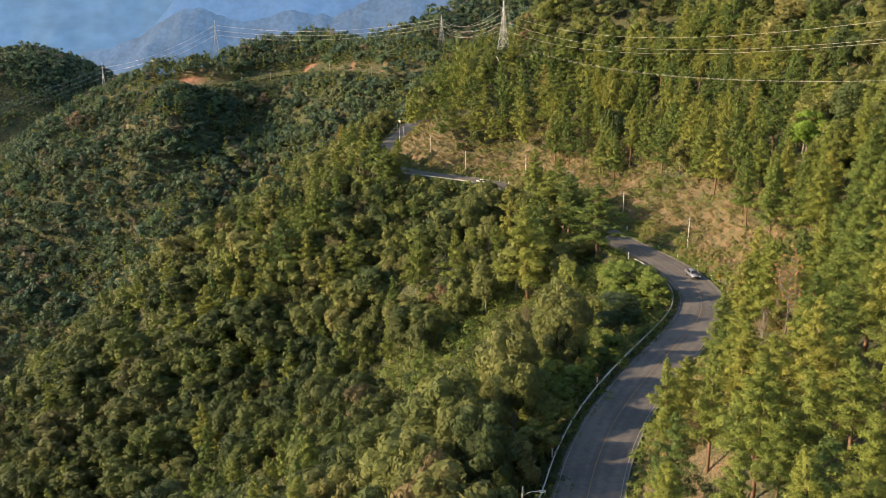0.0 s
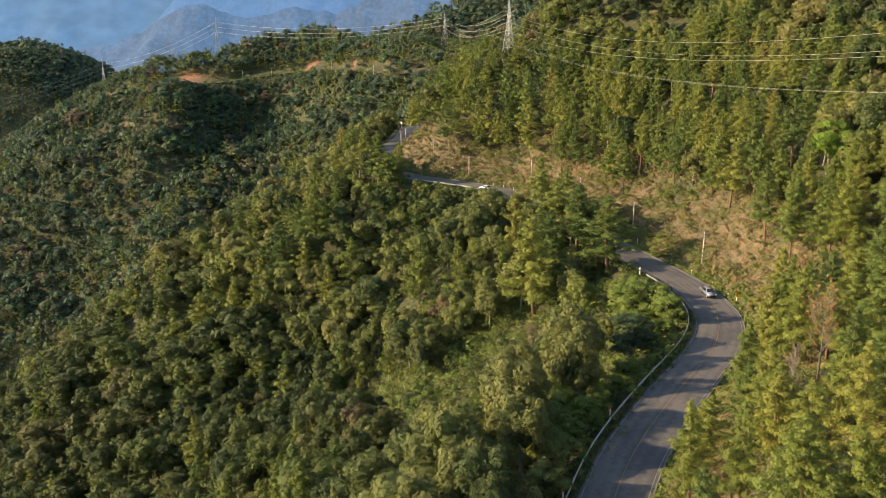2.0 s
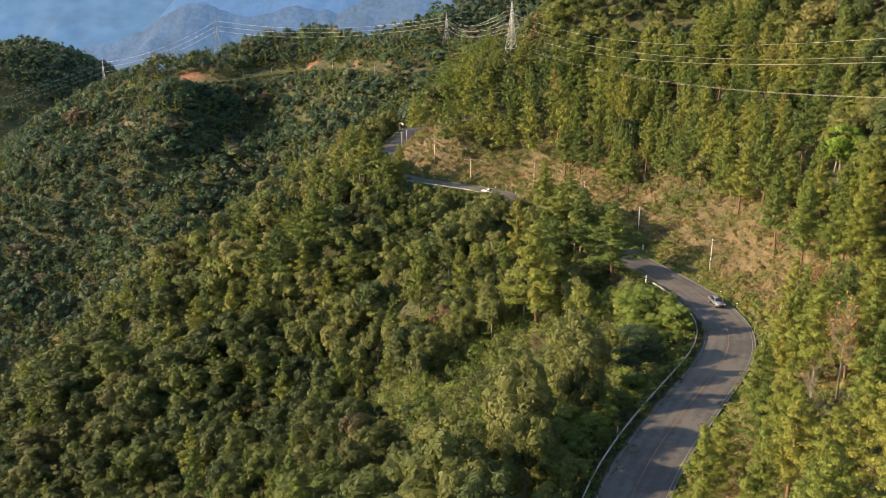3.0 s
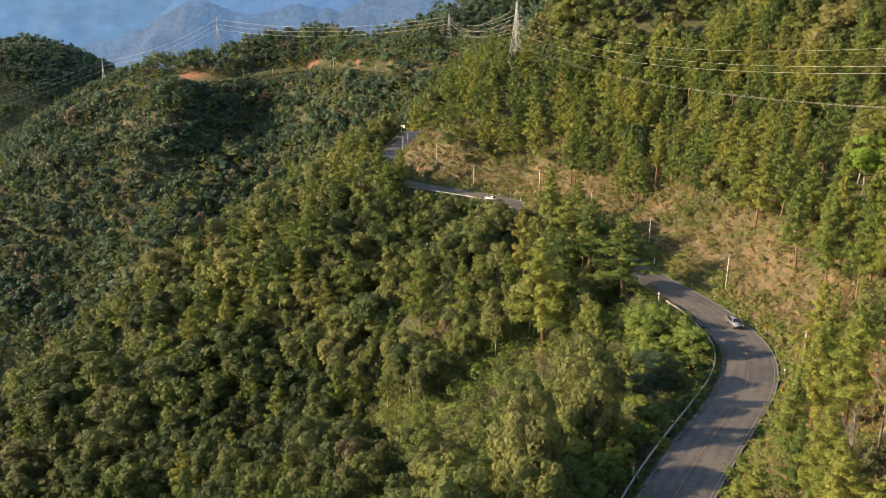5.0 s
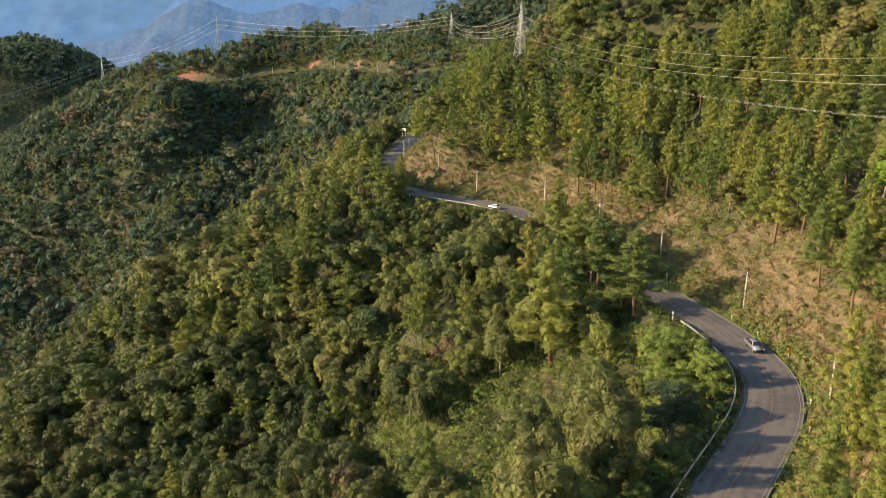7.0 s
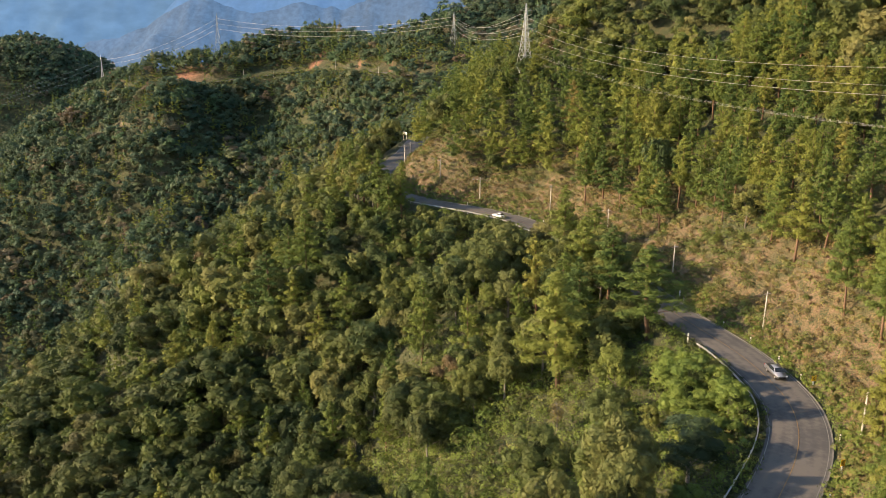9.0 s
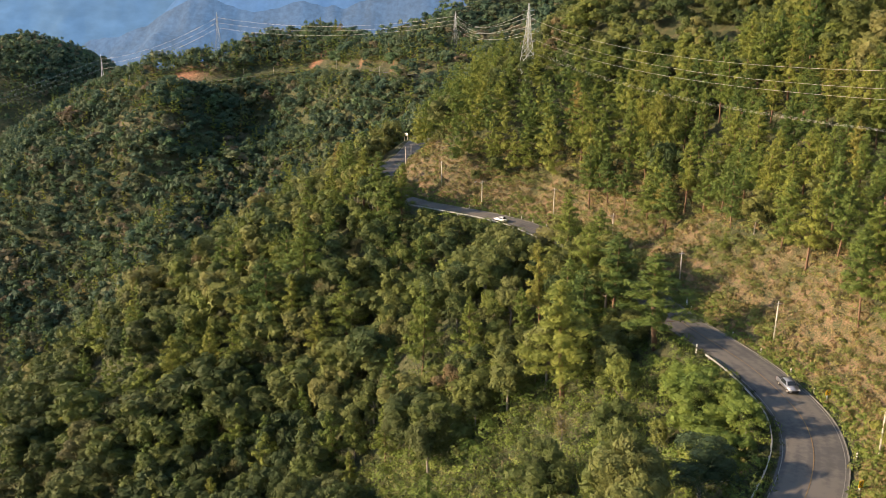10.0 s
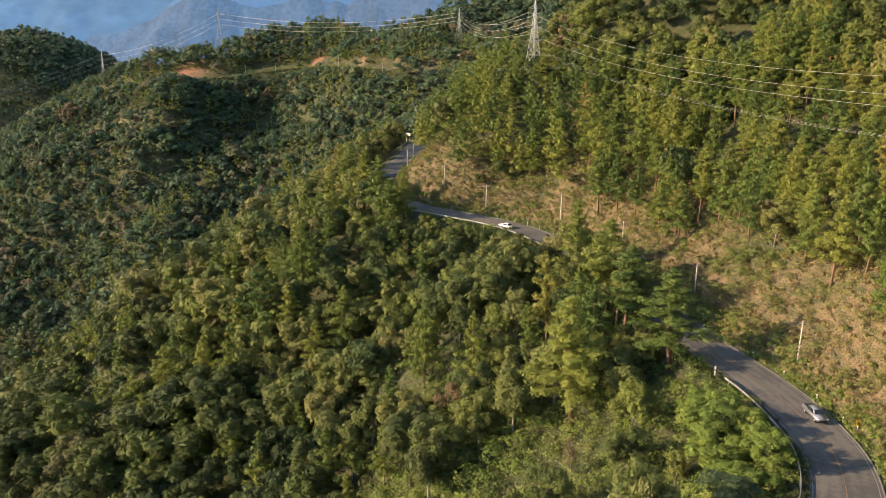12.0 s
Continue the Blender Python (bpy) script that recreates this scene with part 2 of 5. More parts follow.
gs2.operation = "MULTIPLY"
gs2.inputs[1].default_value = 0.5
gl.new(g2.outputs["Fac"], gs2.inputs[0])
gl.new(gs2.outputs[0], gs.inputs[2])
gl.new(gs.outputs[0], gr2.inputs[0])
gr3 = ramp(gn, [(0.3, (0.200, 0.092, 0.052)), (0.7, (0.370, 0.175, 0.100))])
gl.new(g2.outputs["Fac"], gr3.inputs[0])
gcut, gred = gn.new("ShaderNodeAttribute"), gn.new("ShaderNodeAttribute")
gcut.attribute_name, gred.attribute_name = "cut", "redearth"
gm1, gm2 = gn.new("ShaderNodeMix"), gn.new("ShaderNodeMix")
gm1.data_type = gm2.data_type = "RGBA"
gl.new(gcut.outputs["Fac"], gm1.inputs[0])
gl.new(gr1.outputs[0], gm1.inputs[6])
gl.new(gr2.outputs[0], gm1.inputs[7])
gl.new(gred.outputs["Fac"], gm2.inputs[0])
gl.new(gm1.outputs[2], gm2.inputs[6])
gl.new(gr3.outputs[0], gm2.inputs[7])
gl.new(gm2.outputs[2], gb.inputs["Base Color"])
gb.inputs["Roughness"].default_value = 0.95
gbump = gn.new("ShaderNodeBump")
gbump.inputs["Strength"].default_value, gbump.inputs["Distance"].default_value = 1.0, 0.8
gl.new(g3.outputs["Fac"], gbump.inputs["Height"])
gl.new(gbump.outputs[0], gb.inputs["Normal"])


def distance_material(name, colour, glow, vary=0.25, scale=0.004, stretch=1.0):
    """Far ranges: a plain glowing backdrop, the haze of kilometres of morning air put into its emission."""
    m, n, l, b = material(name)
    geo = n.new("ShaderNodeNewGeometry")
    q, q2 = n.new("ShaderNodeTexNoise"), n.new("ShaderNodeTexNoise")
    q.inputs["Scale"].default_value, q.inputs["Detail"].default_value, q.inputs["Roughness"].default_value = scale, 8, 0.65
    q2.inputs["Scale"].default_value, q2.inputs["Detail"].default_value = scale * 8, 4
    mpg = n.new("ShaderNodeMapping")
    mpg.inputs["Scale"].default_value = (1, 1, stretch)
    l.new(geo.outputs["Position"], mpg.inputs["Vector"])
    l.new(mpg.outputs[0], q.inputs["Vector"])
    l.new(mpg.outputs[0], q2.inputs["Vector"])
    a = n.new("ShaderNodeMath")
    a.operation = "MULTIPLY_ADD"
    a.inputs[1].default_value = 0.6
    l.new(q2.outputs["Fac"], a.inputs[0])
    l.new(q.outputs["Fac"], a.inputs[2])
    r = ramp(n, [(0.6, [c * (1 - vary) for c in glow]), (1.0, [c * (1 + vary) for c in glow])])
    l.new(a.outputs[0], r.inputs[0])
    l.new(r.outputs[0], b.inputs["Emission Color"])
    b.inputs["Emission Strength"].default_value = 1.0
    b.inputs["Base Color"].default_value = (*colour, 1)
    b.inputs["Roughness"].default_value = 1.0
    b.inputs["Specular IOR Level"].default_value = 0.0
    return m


# ---------------------------------------------------------------- the lie of the land
# the road's centre line, south to north: x, y, z
ROAD_NEAR = [(-12, -150, -7), (-10, -60, -5), (-7, -10, -4), (-2, 30, -3), (6, 62, -2.2), (14, 88, -1.4), (18, 100, -1.0), (20.8, 109, -0.7), (24.8, 119, -0.3),
             (29.5, 128, 0.2), (35.5, 138, 0.7), (42.5, 149, 1.1), (47.6, 157.6, 1.3), (51.2, 166, 1.4), (53.2, 175, 1.4), (53.2, 184, 1.4), (52.0, 194, 1.3)]
ROAD_MID = [(49.9, 203, 1.1), (46.6, 215, 0.8), (43.6, 228, 0.4), (41.4, 242, -0.2), (38.8, 257, -0.8), (35.0, 271, -1.3), (30.2, 285, -1.7), (24.8, 298, -2.0),
            (18.6, 308, -2.0), (11, 316, -2.0), (1.5, 323.2, -2.0), (-10, 332, -2.0), (-20, 344, -2.0), (-27.5, 362, -2.0), (-26.5, 385, -2.0), (-23.0, 404, -2.0)]
ROAD_FAR = [(-19.8, 424, -2), (-17.8, 446, -2), (-15, 467, -2), (-10.5, 486, -2), (-2, 506, -1.8), (16, 550, -1), (27, 620, -1), (30, 700, -2), (18, 780, -3), (-10, 812, -3), (-43, 828, -3), (-87, 881, -4), (-145, 960, -11),
            (-198, 974, -18), (-243, 961, -23), (-302, 964, -29), (-385, 1003, -44), (-480, 1098, -82), (-600, 1242, -126), (-744, 1434, -168), (-912, 1674, -192), (-1140, 2094, -216)]


def spline(points, step=1.5):
    """A smooth line through points, resampled at even steps."""
    p = np.array(points, float)
    q = np.vstack([2 * p[0] - p[1], p, 2 * p[-1] - p[-2]])
    out = []
    for k in range(1, len(q) - 2):
        t = np.linspace(0, 1, 24, endpoint=False)[:, None]
        out.append(0.5 * (2 * q[k] + (q[k + 1] - q[k - 1]) * t + (2 * q[k - 1] - 5 * q[k] + 4 * q[k + 1] - q[k + 2]) * t ** 2
                          + (3 * q[k] - q[k - 1] - 3 * q[k + 1] + q[k + 2]) * t ** 3))
    out = np.vstack(out + [p[-1:]])
    s = np.r_[0, np.cumsum(np.linalg.norm(np.diff(out[:, :2], axis=0), axis=1))]
    u = np.arange(0, s[-1], step)
    return np.stack([np.interp(u, s, out[:, k]) for k in range(3)], -1)


ROAD = spline(ROAD_NEAR + ROAD_MID + ROAD_FAR)
_t = np.gradient(ROAD[:, :2], axis=0)
ROAD_T = _t / np.linalg.norm(_t, axis=1)[:, None]
ROAD_R = np.stack([ROAD_T[:, 1], -ROAD_T[:, 0]], -1)     # to the right, uphill


def to_road(x, y):
    """Signed distance from the road (right, uphill: plus), and the road's height there."""
    x, y = np.atleast_1d(x).astype(float), np.atleast_1d(y).astype(float)
    d, z, ix = np.empty(len(x)), np.empty(len(x)), np.empty(len(x), int)
    coarse = ROAD[::2]
    for a in range(0, len(x), 4000):
        b = slice(a, a + 4000)
        dx, dy = x[b, None] - coarse[None, :, 0], y[b, None] - coarse[None, :, 1]
        k = np.minimum(np.argmin(dx * dx + dy * dy, 1) * 2, len(ROAD) - 1)
        px, py = x[b] - ROAD[k, 0], y[b] - ROAD[k, 1]
        side = px * ROAD_R[k, 0] + py * ROAD_R[k, 1]
        along = px * ROAD_T[k, 0] + py * ROAD_T[k, 1]
        full = np.hypot(px, py)
        near = np.where(np.abs(along) < 4, np.abs(side), full)
        d[b], z[b], ix[b] = np.where(side >= 0, near, -near), ROAD[k, 2], k
    return d, z, ix


RIDGE_X = [-1080, -628, -449, -362, -302, -251, -194, -151, -116, -80, -48, 0, 60, 200, 500]
RIDGE_Y = [1794, 1266, 1202, 1080, 1040, 1036, 1051, 1046, 993, 944, 914, 920, 930, 950, 1000]
RIDGE_Z = [-192, -116, -64, -53, -30, -7, 7, 18, 38, 53, 65, 80, 100, 150, 250]


def smin(a, b, k=8.0):
    h = np.clip(0.5 + 0.5 * (b - a) / k, 0, 1)
    return b * (1 - h) + a * h - k * h * (1 - h)


def ground(x, y):
    x, y = np.atleast_1d(x).astype(float), np.atleast_1d(y).astype(float)
    d, zr, _ = to_road(x, y)
    up = np.maximum(d - 6.2, 0)
    # cut bank, then the hillside above it
    rise = np.where(up < 14, up * 1.02, 14.3 + (up - 14) * 0.66)
    rise = np.where(up > 90, 14.3 + 76 * 0.66 + (up - 90) * 0.55, rise)
    dn = np.maximum(-d - 6.5, 0)
    far_side = smoothstep(600, 700, y)
    rise = rise * (1 - far_side) + far_side * (np.minimum(up, 8) * 1.15 + np.maximum(up - 8, 0) * 0.40)
    fall = np.where(dn < 50, dn * 0.70, 35 + (dn - 50) * 0.80) * (1 - far_side) + far_side * np.where(dn < 130, dn * 0.62, 80.6 + (dn - 130) * 0.80)
    fall = fall - 11 * np.exp(-((x - 0) / 22) ** 2 - ((y - 252) / 18) ** 2) + 9 * np.exp(-((x + 24) / 16) ** 2 - ((y - 228) / 16) ** 2)
    rough = smoothstep(9, 40, np.abs(d))
    n = fbm(x / 70.0, y / 70.0) * 8.0 * smoothstep(20, 90, np.abs(d)) + fbm(x / 14.0, y / 14.0, 3) * 1.3 * rough + fbm(x / 5.0, y / 5.0, 2) * 0.35 * smoothstep(6.5, 10, np.abs(d)) + (fbm(x / 8.0, y / 8.0, 3) - 0.4) * 1.5 * smoothstep(8.5, 13, d) * (1 - smoothstep(24, 34, d))
    z = zr - 0.16 + rise - fall + n
    ry, rz = np.interp(x, RIDGE_X, RIDGE_Y), np.interp(x, RIDGE_X, RIDGE_Z)
    cap = rz + np.where(y > ry, -(y - ry) * 0.55, (ry - y) * 0.9) + fbm(x / 60.0, y / 60.0, 3) * 4
    z = np.where(y > 600, smin(z, cap), z)
    # spurs and gullies of the far slope, running down into the valley
    fade = smoothstep(600, 680, y) * smoothstep(10, 60, -d)
    xs = x + 0.10 * (y - 850)
    z = z + fade * (25 * np.exp(-((xs + 264) / 38) ** 2) - 27 * np.exp(-((xs + 168) / np.where(xs < -168, 48, 105)) ** 2) + 9 * np.exp(-((xs + 400) / 42) ** 2))
    z = np.maximum(z, -285 + 12 * fbm(x / 120.0, y / 120.0, 3))
    hill = -14 - ((x + 650) / 130.0) ** 2 * 42 - ((y - 1390) / 190.0) ** 2 * 60 + fbm(x / 45.0, y / 45.0, 3) * 5
    z = np.maximum(z, np.maximum(hill, -420))
    return np.maximum(z, -420)


def g1z(x, y):
    return float(ground(x, y)[0])


def sheet_z(x, y):
    """The height of the ground sheet, between its corners."""
    i, j = np.clip(np.searchsorted(gx, x) - 1, 0, len(gx) - 2), np.clip(np.searchsorted(gy, y) - 1, 0, len(gy) - 2)
    u, v = (x - gx[i]) / (gx[i + 1] - gx[i]), (y - gy[j]) / (gy[j + 1] - gy[j])
    q = GZ.reshape(len(gy), len(gx))
    return (q[j, i] * (1 - u) + q[j, i + 1] * u) * (1 - v) + (q[j + 1, i] * (1 - u) + q[j + 1, i + 1] * u) * v


def axis(lo, a, b, hi, fine, growth):
    """Coordinates, fine between a and b and ever wider outside."""
    mid = list(np.arange(a, b + 0.1, fine))
    out, s = [], fine
    p = b
    while p < hi:
        s = min(s * growth, 60)
        p += s
        out.append(p)
    low, s, p = [], fine, a
    while p > lo:
        s = min(s * growth, 60)
        p -= s
        low.append(p)
    return np.array(low[::-1] + mid + out)


gx, gy = axis(-1500, -60, 100, 900, 1.8, 1.06), axis(-250, 80, 345, 2000, 1.8, 1.04)
GX, GY = np.meshgrid(gx, gy)
GZ = ground(GX.ravel(), GY.ravel())
GD, _, _ = to_road(GX.ravel(), GY.ravel())
terrain = grid_mesh("ground", np.stack([GX.ravel(), GY.ravel(), GZ], -1).reshape(len(gy), len(gx), 3))
terrain.materials.append(mat_ground)
cut = smoothstep(5, 8, GD) * (1 - smoothstep(15, 25, GD + 6 * fbm(GX.ravel() / 12, GY.ravel() / 12, 3)))
cut *= np.where(GY.ravel() > 480, 0.4, 1)
X_, Y_ = GX.ravel(), GY.ravel()
RED_FACES = [(-274, 26, 0.8), (-141, 11, 1.0), (-98, 7, 0.5), (-66, 6, 0.5)]      # along the far road: x, half length, how bare


def bare_face(x, y, d):
    """How bare and red the far road's cut bank is."""
    rx = ROAD[to_road(x, y)[2], 0]
    out = np.zeros(len(rx))
    for cx, half, much in RED_FACES:
        out = np.maximum(out, much * np.exp(-((rx - cx) / half) ** 4))
    return out * (y > 780) * smoothstep(5.0, 6.5, d) * (1 - smoothstep(13, 17, d))


red = smoothstep(0.25, 0.7, bare_face(X_, Y_, GD) * (1 + 0.35 * fbm(X_ / 9, Y_ / 9, 3)))
DRY_GLADES = [(-312, 893, 17, 15), (-266, 744, 6, 7), (-288, 850, 9, 8), (-345, 905, 10, 6), (-240, 790, 5, 6)]
for cx, cy, sx, sy in DRY_GLADES:      # openings with dry grass on the far slope
    cut = np.maximum(cut, smoothstep(0.25, 0.7, np.exp(-((X_ - cx) / sx) ** 2 - ((Y_ - cy) / sy) ** 2) + 0.2 * fbm(X_ / 9, Y_ / 9, 3)))
for key, val in (("cut", cut), ("redearth", red)):
    terrain.attributes.new(key, "FLOAT", "POINT").data.foreach_set("value", val.astype(np.float32))
tagged(new("ground", terrain), "steep forested mountainside with dry grassy earth cuts", "ground", kind="structure")

# far ranges beyond the ridge
def far_range(name, y0, depth, xs, zs, foot, mat, rough, seed):
    """A mountain range: its crest heights by x, falling southward to its foot."""
    u = np.linspace(xs[0], xs[-1], 260)
    v = np.linspace(0, 1, 40)
    U, V = np.meshgrid(u, v)
    crest = np.interp(U, xs, zs) + fbm(U / 160.0 + seed, U * 0 + seed, 4) * rough * 0.5
    Z = foot + (crest - foot) * V ** 1.2 + fbm(U / 190.0 + seed, V * 5 + seed, 5) * rough * (1 - V * 0.6)
    p = np.stack([U, y0 + depth * V + U * 0, Z], -1)
    me = grid_mesh(name, p)
    me.materials.append(mat)
    return tagged(new(name, me), "blue forested mountain range with morning haze painted as glow", "mountain range", kind="structure")


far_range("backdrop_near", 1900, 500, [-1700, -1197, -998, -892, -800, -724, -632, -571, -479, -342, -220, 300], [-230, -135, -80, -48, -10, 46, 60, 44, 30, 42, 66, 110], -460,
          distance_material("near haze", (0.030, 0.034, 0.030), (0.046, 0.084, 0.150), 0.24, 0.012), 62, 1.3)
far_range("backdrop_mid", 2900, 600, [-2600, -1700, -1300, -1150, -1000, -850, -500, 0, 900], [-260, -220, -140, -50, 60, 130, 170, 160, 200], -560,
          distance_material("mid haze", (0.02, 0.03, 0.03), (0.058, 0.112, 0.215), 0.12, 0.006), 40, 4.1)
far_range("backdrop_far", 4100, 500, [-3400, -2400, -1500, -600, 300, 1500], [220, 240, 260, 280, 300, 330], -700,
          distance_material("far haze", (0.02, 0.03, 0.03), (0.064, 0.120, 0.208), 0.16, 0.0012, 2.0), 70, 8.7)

# ---------------------------------------------------------------- the road
def strip(name, i0, i1, a, b, lift, mat, parent=None, thick=0.0, step=1, label=""):
    """A ribbon along the road between the offsets a and b from its centre."""
    k = np.arange(i0, i1, step)
    bm = bmesh.new()
    rows = []
    for j in k:
        row = []
        for o in (a, b):
            x, y = ROAD[j, :2] + ROAD_R[j] * o
            row.append((x, y, ROAD[j, 2] + lift))
        rows.append(row)
    top = [[bm.verts.new(p) for p in r] for r in rows]
    for r0, r1 in zip(top, top[1:]):
        bm.faces.new((r0[0], r0[1], r1[1], r1[0]))
    if thick:
        low = [[bm.verts.new((p[0], p[1], p[2] - thick)) for p in r] for r in rows]
        for t0, t1, l0, l1 in zip(top, top[1:], low, low[1:]):
            bm.faces.new((t0[0], t1[0], l1[0], l0[0]))
            bm.faces.new((t1[1], t0[1], l0[1], l1[1]))
    return part(name, bm, mat, parent, label)


def road_index(x, y):
    return int(np.argmin((ROAD[:, 0] - x) ** 2 + (ROAD[:, 1] - y) ** 2))


END = road_index(-350, 985)
HALF = 4.3
cols = np.linspace(-HALF - 0.2, HALF + 0.2, 19)
rk = np.arange(0, END)
pts = np.stack([np.concatenate([ROAD[j, :2] + ROAD_R[j] * o, [ROAD[j, 2] + 0.02 - 0.012 * abs(o)]]) for j in rk for o in cols]).reshape(len(rk), len(cols), 3)
road_me = grid_mesh("road", pts)
wheel = np.exp(-((np.abs(np.abs(cols) - 2.0) - 0.85) / 0.42) ** 2)
road_me.attributes.new("wheel", "FLOAT", "POINT").data.foreach_set("value", np.tile(wheel, len(rk)).astype(np.float32))
road_me.materials.append(mat_asphalt)
road = tagged(new("road", road_me), "winding two-lane asphalt mountain road with worn wheel tracks", "road", kind="structure")
strip("edge_line", 0, END, -HALF + 0.15, -HALF + 0.27, -0.005, mat_worn, road, label="worn white edge line")
strip("edge_line", 0, END, HALF - 0.27, HALF - 0.15, -0.005, mat_worn, road, label="worn white edge line")
strip("centre_line", 0, END, -0.07, 0.07, 0.045, mat_yellow, road, label="faded yellow centre line")
strip("kerb", road_index(14, 88), road_index(-10, 332), HALF + 0.2, HALF + 0.40, 0.03, mat_kerb, road, 0.3, label="pale concrete drain edge")
strip("kerb", road_index(-20, 344), END, HALF + 0.2, HALF + 0.40, 0.03, mat_kerb, road, 0.3, label="pale concrete drain edge")


def beside(j, off, dz=0.0):
    """A place beside the road, at an offset from its centre."""
    x, y = ROAD[j, :2] + ROAD_R[j] * off
    return Vector((x, y, g1z(x, y) + dz))


def heading(j):
    return math.degrees(math.atan2(-ROAD_T[j, 0], ROAD_T[j, 1]))


# ---------------------------------------------------------------- guard rails
def guard_rail(i0, i1, off, label):
    """A W-beam rail on steel posts."""
    base = Matrix.Translation((*ROAD[i0, :2], ROAD[i0, 2]))
    rail = empty("guard_rail", base, label, "guard rail", "guard rails along the road")
    inv = base.inverted()
    prof = [(-0.02, 0.48), (0.06, 0.54), (0.06, 0.60), (-0.02, 0.65), (0.06, 0.70), (0.06, 0.77), (-0.02, 0.82)]
    bm, prev = bmesh.new(), None
    for j in range(i0, i1 + 1):
        ring = []
        for side in (0, -0.05):
            for o, h in (prof if side == 0 else prof[::-1]):
                x, y = ROAD[j, :2] + ROAD_R[j] * (off + o + side)
                ring.append(bm.verts.new(inv @ Vector((x, y, ROAD[j, 2] + h))))
        if prev:
            for s in range(len(ring)):
                bm.faces.new((prev[s], prev[(s + 1) % len(ring)], ring[(s + 1) % len(ring)], ring[s]))
        prev = ring
    part("beam", bm, mat_steel, rail)
    pm = bmesh.new()
    box(pm, -0.06, 0.06, -0.05, 0.05, -1.0, 0.85)
    post_me = bpy.data.meshes.new("post")
    pm.to_mesh(post_me)
    pm.free()
    post_me.materials.append(mat_steel)
    for j in range(i0, i1, 3):
        x, y = ROAD[j, :2] + ROAD_R[j] * (off - 0.14)
        p = part("post", post_me, None, rail)
        p.location = inv @ Vector((x, y, ROAD[j, 2]))
        p.rotation_euler[2] = radians(heading(j))
    return rail


guard_rail(road_index(6, 62), road_index(50.5, 201.5), -5.6, "galvanised steel guard rail on the valley side of the bend")
guard_rail(road_index(28, 290), road_index(-12, 334), -4.9, "galvanised steel guard rail above the wooded drop")


# ---------------------------------------------------------------- guide posts, signs
def guide_post(m, tall=0.95):
    g = empty("guide_post", m, "white concrete guide post with a black band", "guide post", "guide posts along the road")
    bm = bmesh.new()
    box(bm, -0.09, 0.09, -0.09, 0.09, -0.3, tall)
    bmesh.ops.bevel(bm, geom=bm.edges[:], offset=0.02, segments=1, affect="EDGES")
    part("post", bm, mat_white, g)
    bm = bmesh.new()
    box(bm, -0.096, 0.096, -0.096, 0.096, tall * 0.62, tall * 0.80)
    part("band", bm, mat_black, g, "black painted band")
    return g


post = guide_post(pose(*beside(road_index(44, 226), 5.6)))
for x, y in ((48.1, 209.2), (50.5, 200.9), (52.1, 192.4), (53.2, 184), (51.2, 166), (44, 151)):
    copy_thing(post, pose(*beside(road_index(x, y), 5.6)))
for x, y in ((24.8, 298), (22.4, 302), (19.6, 306.5), (16.4, 310), (13, 313.5), (9, 317), (2, 323), (-12, 334)):
    copy_thing(post, pose(*beside(road_index(x, y), 5.4)))

tall_post = empty("marker_post", pose(*beside(road_index(43.6, 228), 6.0)), "tall white painted concrete marker post by the kerb", "marker post")
bm = bmesh.new()
box(bm, -0.16, 0.16, -0.12, 0.12, -0.3, 1.9)
bmesh.ops.bevel(bm, geom=bm.edges[:], offset=0.04, segments=2, affect="EDGES")
part("post", bm, mat_white, tall_post)
bm = bmesh.new()
box(bm, -0.18, 0.18, -0.14, 0.14, -0.3, 0.16)
part("foot", bm, mat_concrete, tall_post, "bare concrete foot")
end_post = empty("rail_end_post", pose(*beside(road_index(49.6, 204), -5.7)), "tall white post with black band at the rail's end", "marker post")
bm = bmesh.new()
box(bm, -0.11, 0.11, -0.11, 0.11, -0.5, 1.7)
part("post", bm, mat_white, end_post)
bm = bmesh.new()
box(bm, -0.115, 0.115, -0.115, 0.115, 0.9, 1.15)
part("band", bm, mat_black, end_post)


def arrow_sign(m, sheet, label):
    """A chevron board on a white concrete post."""
    s = empty("chevron_sign", m, label, "road sign", "chevron signs at the bend")
    bm = bmesh.new()
    box(bm, -0.08, 0.08, -0.08, 0.08, -0.3, 1.5)
    part("post", bm, mat_white, s)
    bm = bmesh.new()
    box(bm, -0.42, 0.42, -0.115, -0.085, 1.15, 2.1)
    part("board", bm, sheet, s)
    bm = bmesh.new()
    for sx in (0,):
        pts_ = [(0.16, 1.25), (0.30, 1.25), (-0.06, 1.625), (0.30, 2.0), (0.16, 2.0), (-0.22, 1.625)]
        a = [bm.verts.new((x, -0.121, z)) for x, z in pts_]
        b = [bm.verts.new((x, -0.117, z)) for x, z in pts_]
        bm.faces.new((a[0], a[1], a[2], a[5]))
        bm.faces.new((a[5], a[2], a[3], a[4]))
        for k in range(6):
            bm.faces.new((a[k], b[k], b[(k + 1) % 6], a[(k + 1) % 6]))
    part("arrow", bm, mat_black, s, "black chevron")
    return s


arrow_sign(pose(*beside(road_index(53.2, 182), 6.2), 0, 0, 12), mat_sign, "yellow chevron board with black arrow on a white post")
arrow_sign(pose(*beside(road_index(47.5, 157), 5.9), 0, 0, 25), mat_sign, "yellow chevron board with black arrow half in pine boughs")
arrow_sign(pose(*beside(road_index(30.2, 129.6), -6.2), 0, 0, 225), mat_orange, "orange-brown backed chevron board on a post by the rail")
arrow_sign(pose(*beside(road_index(20.6, 109), -6.1), 0, 0, 225), mat_orange, "orange-brown backed chevron board on a post by the rail")

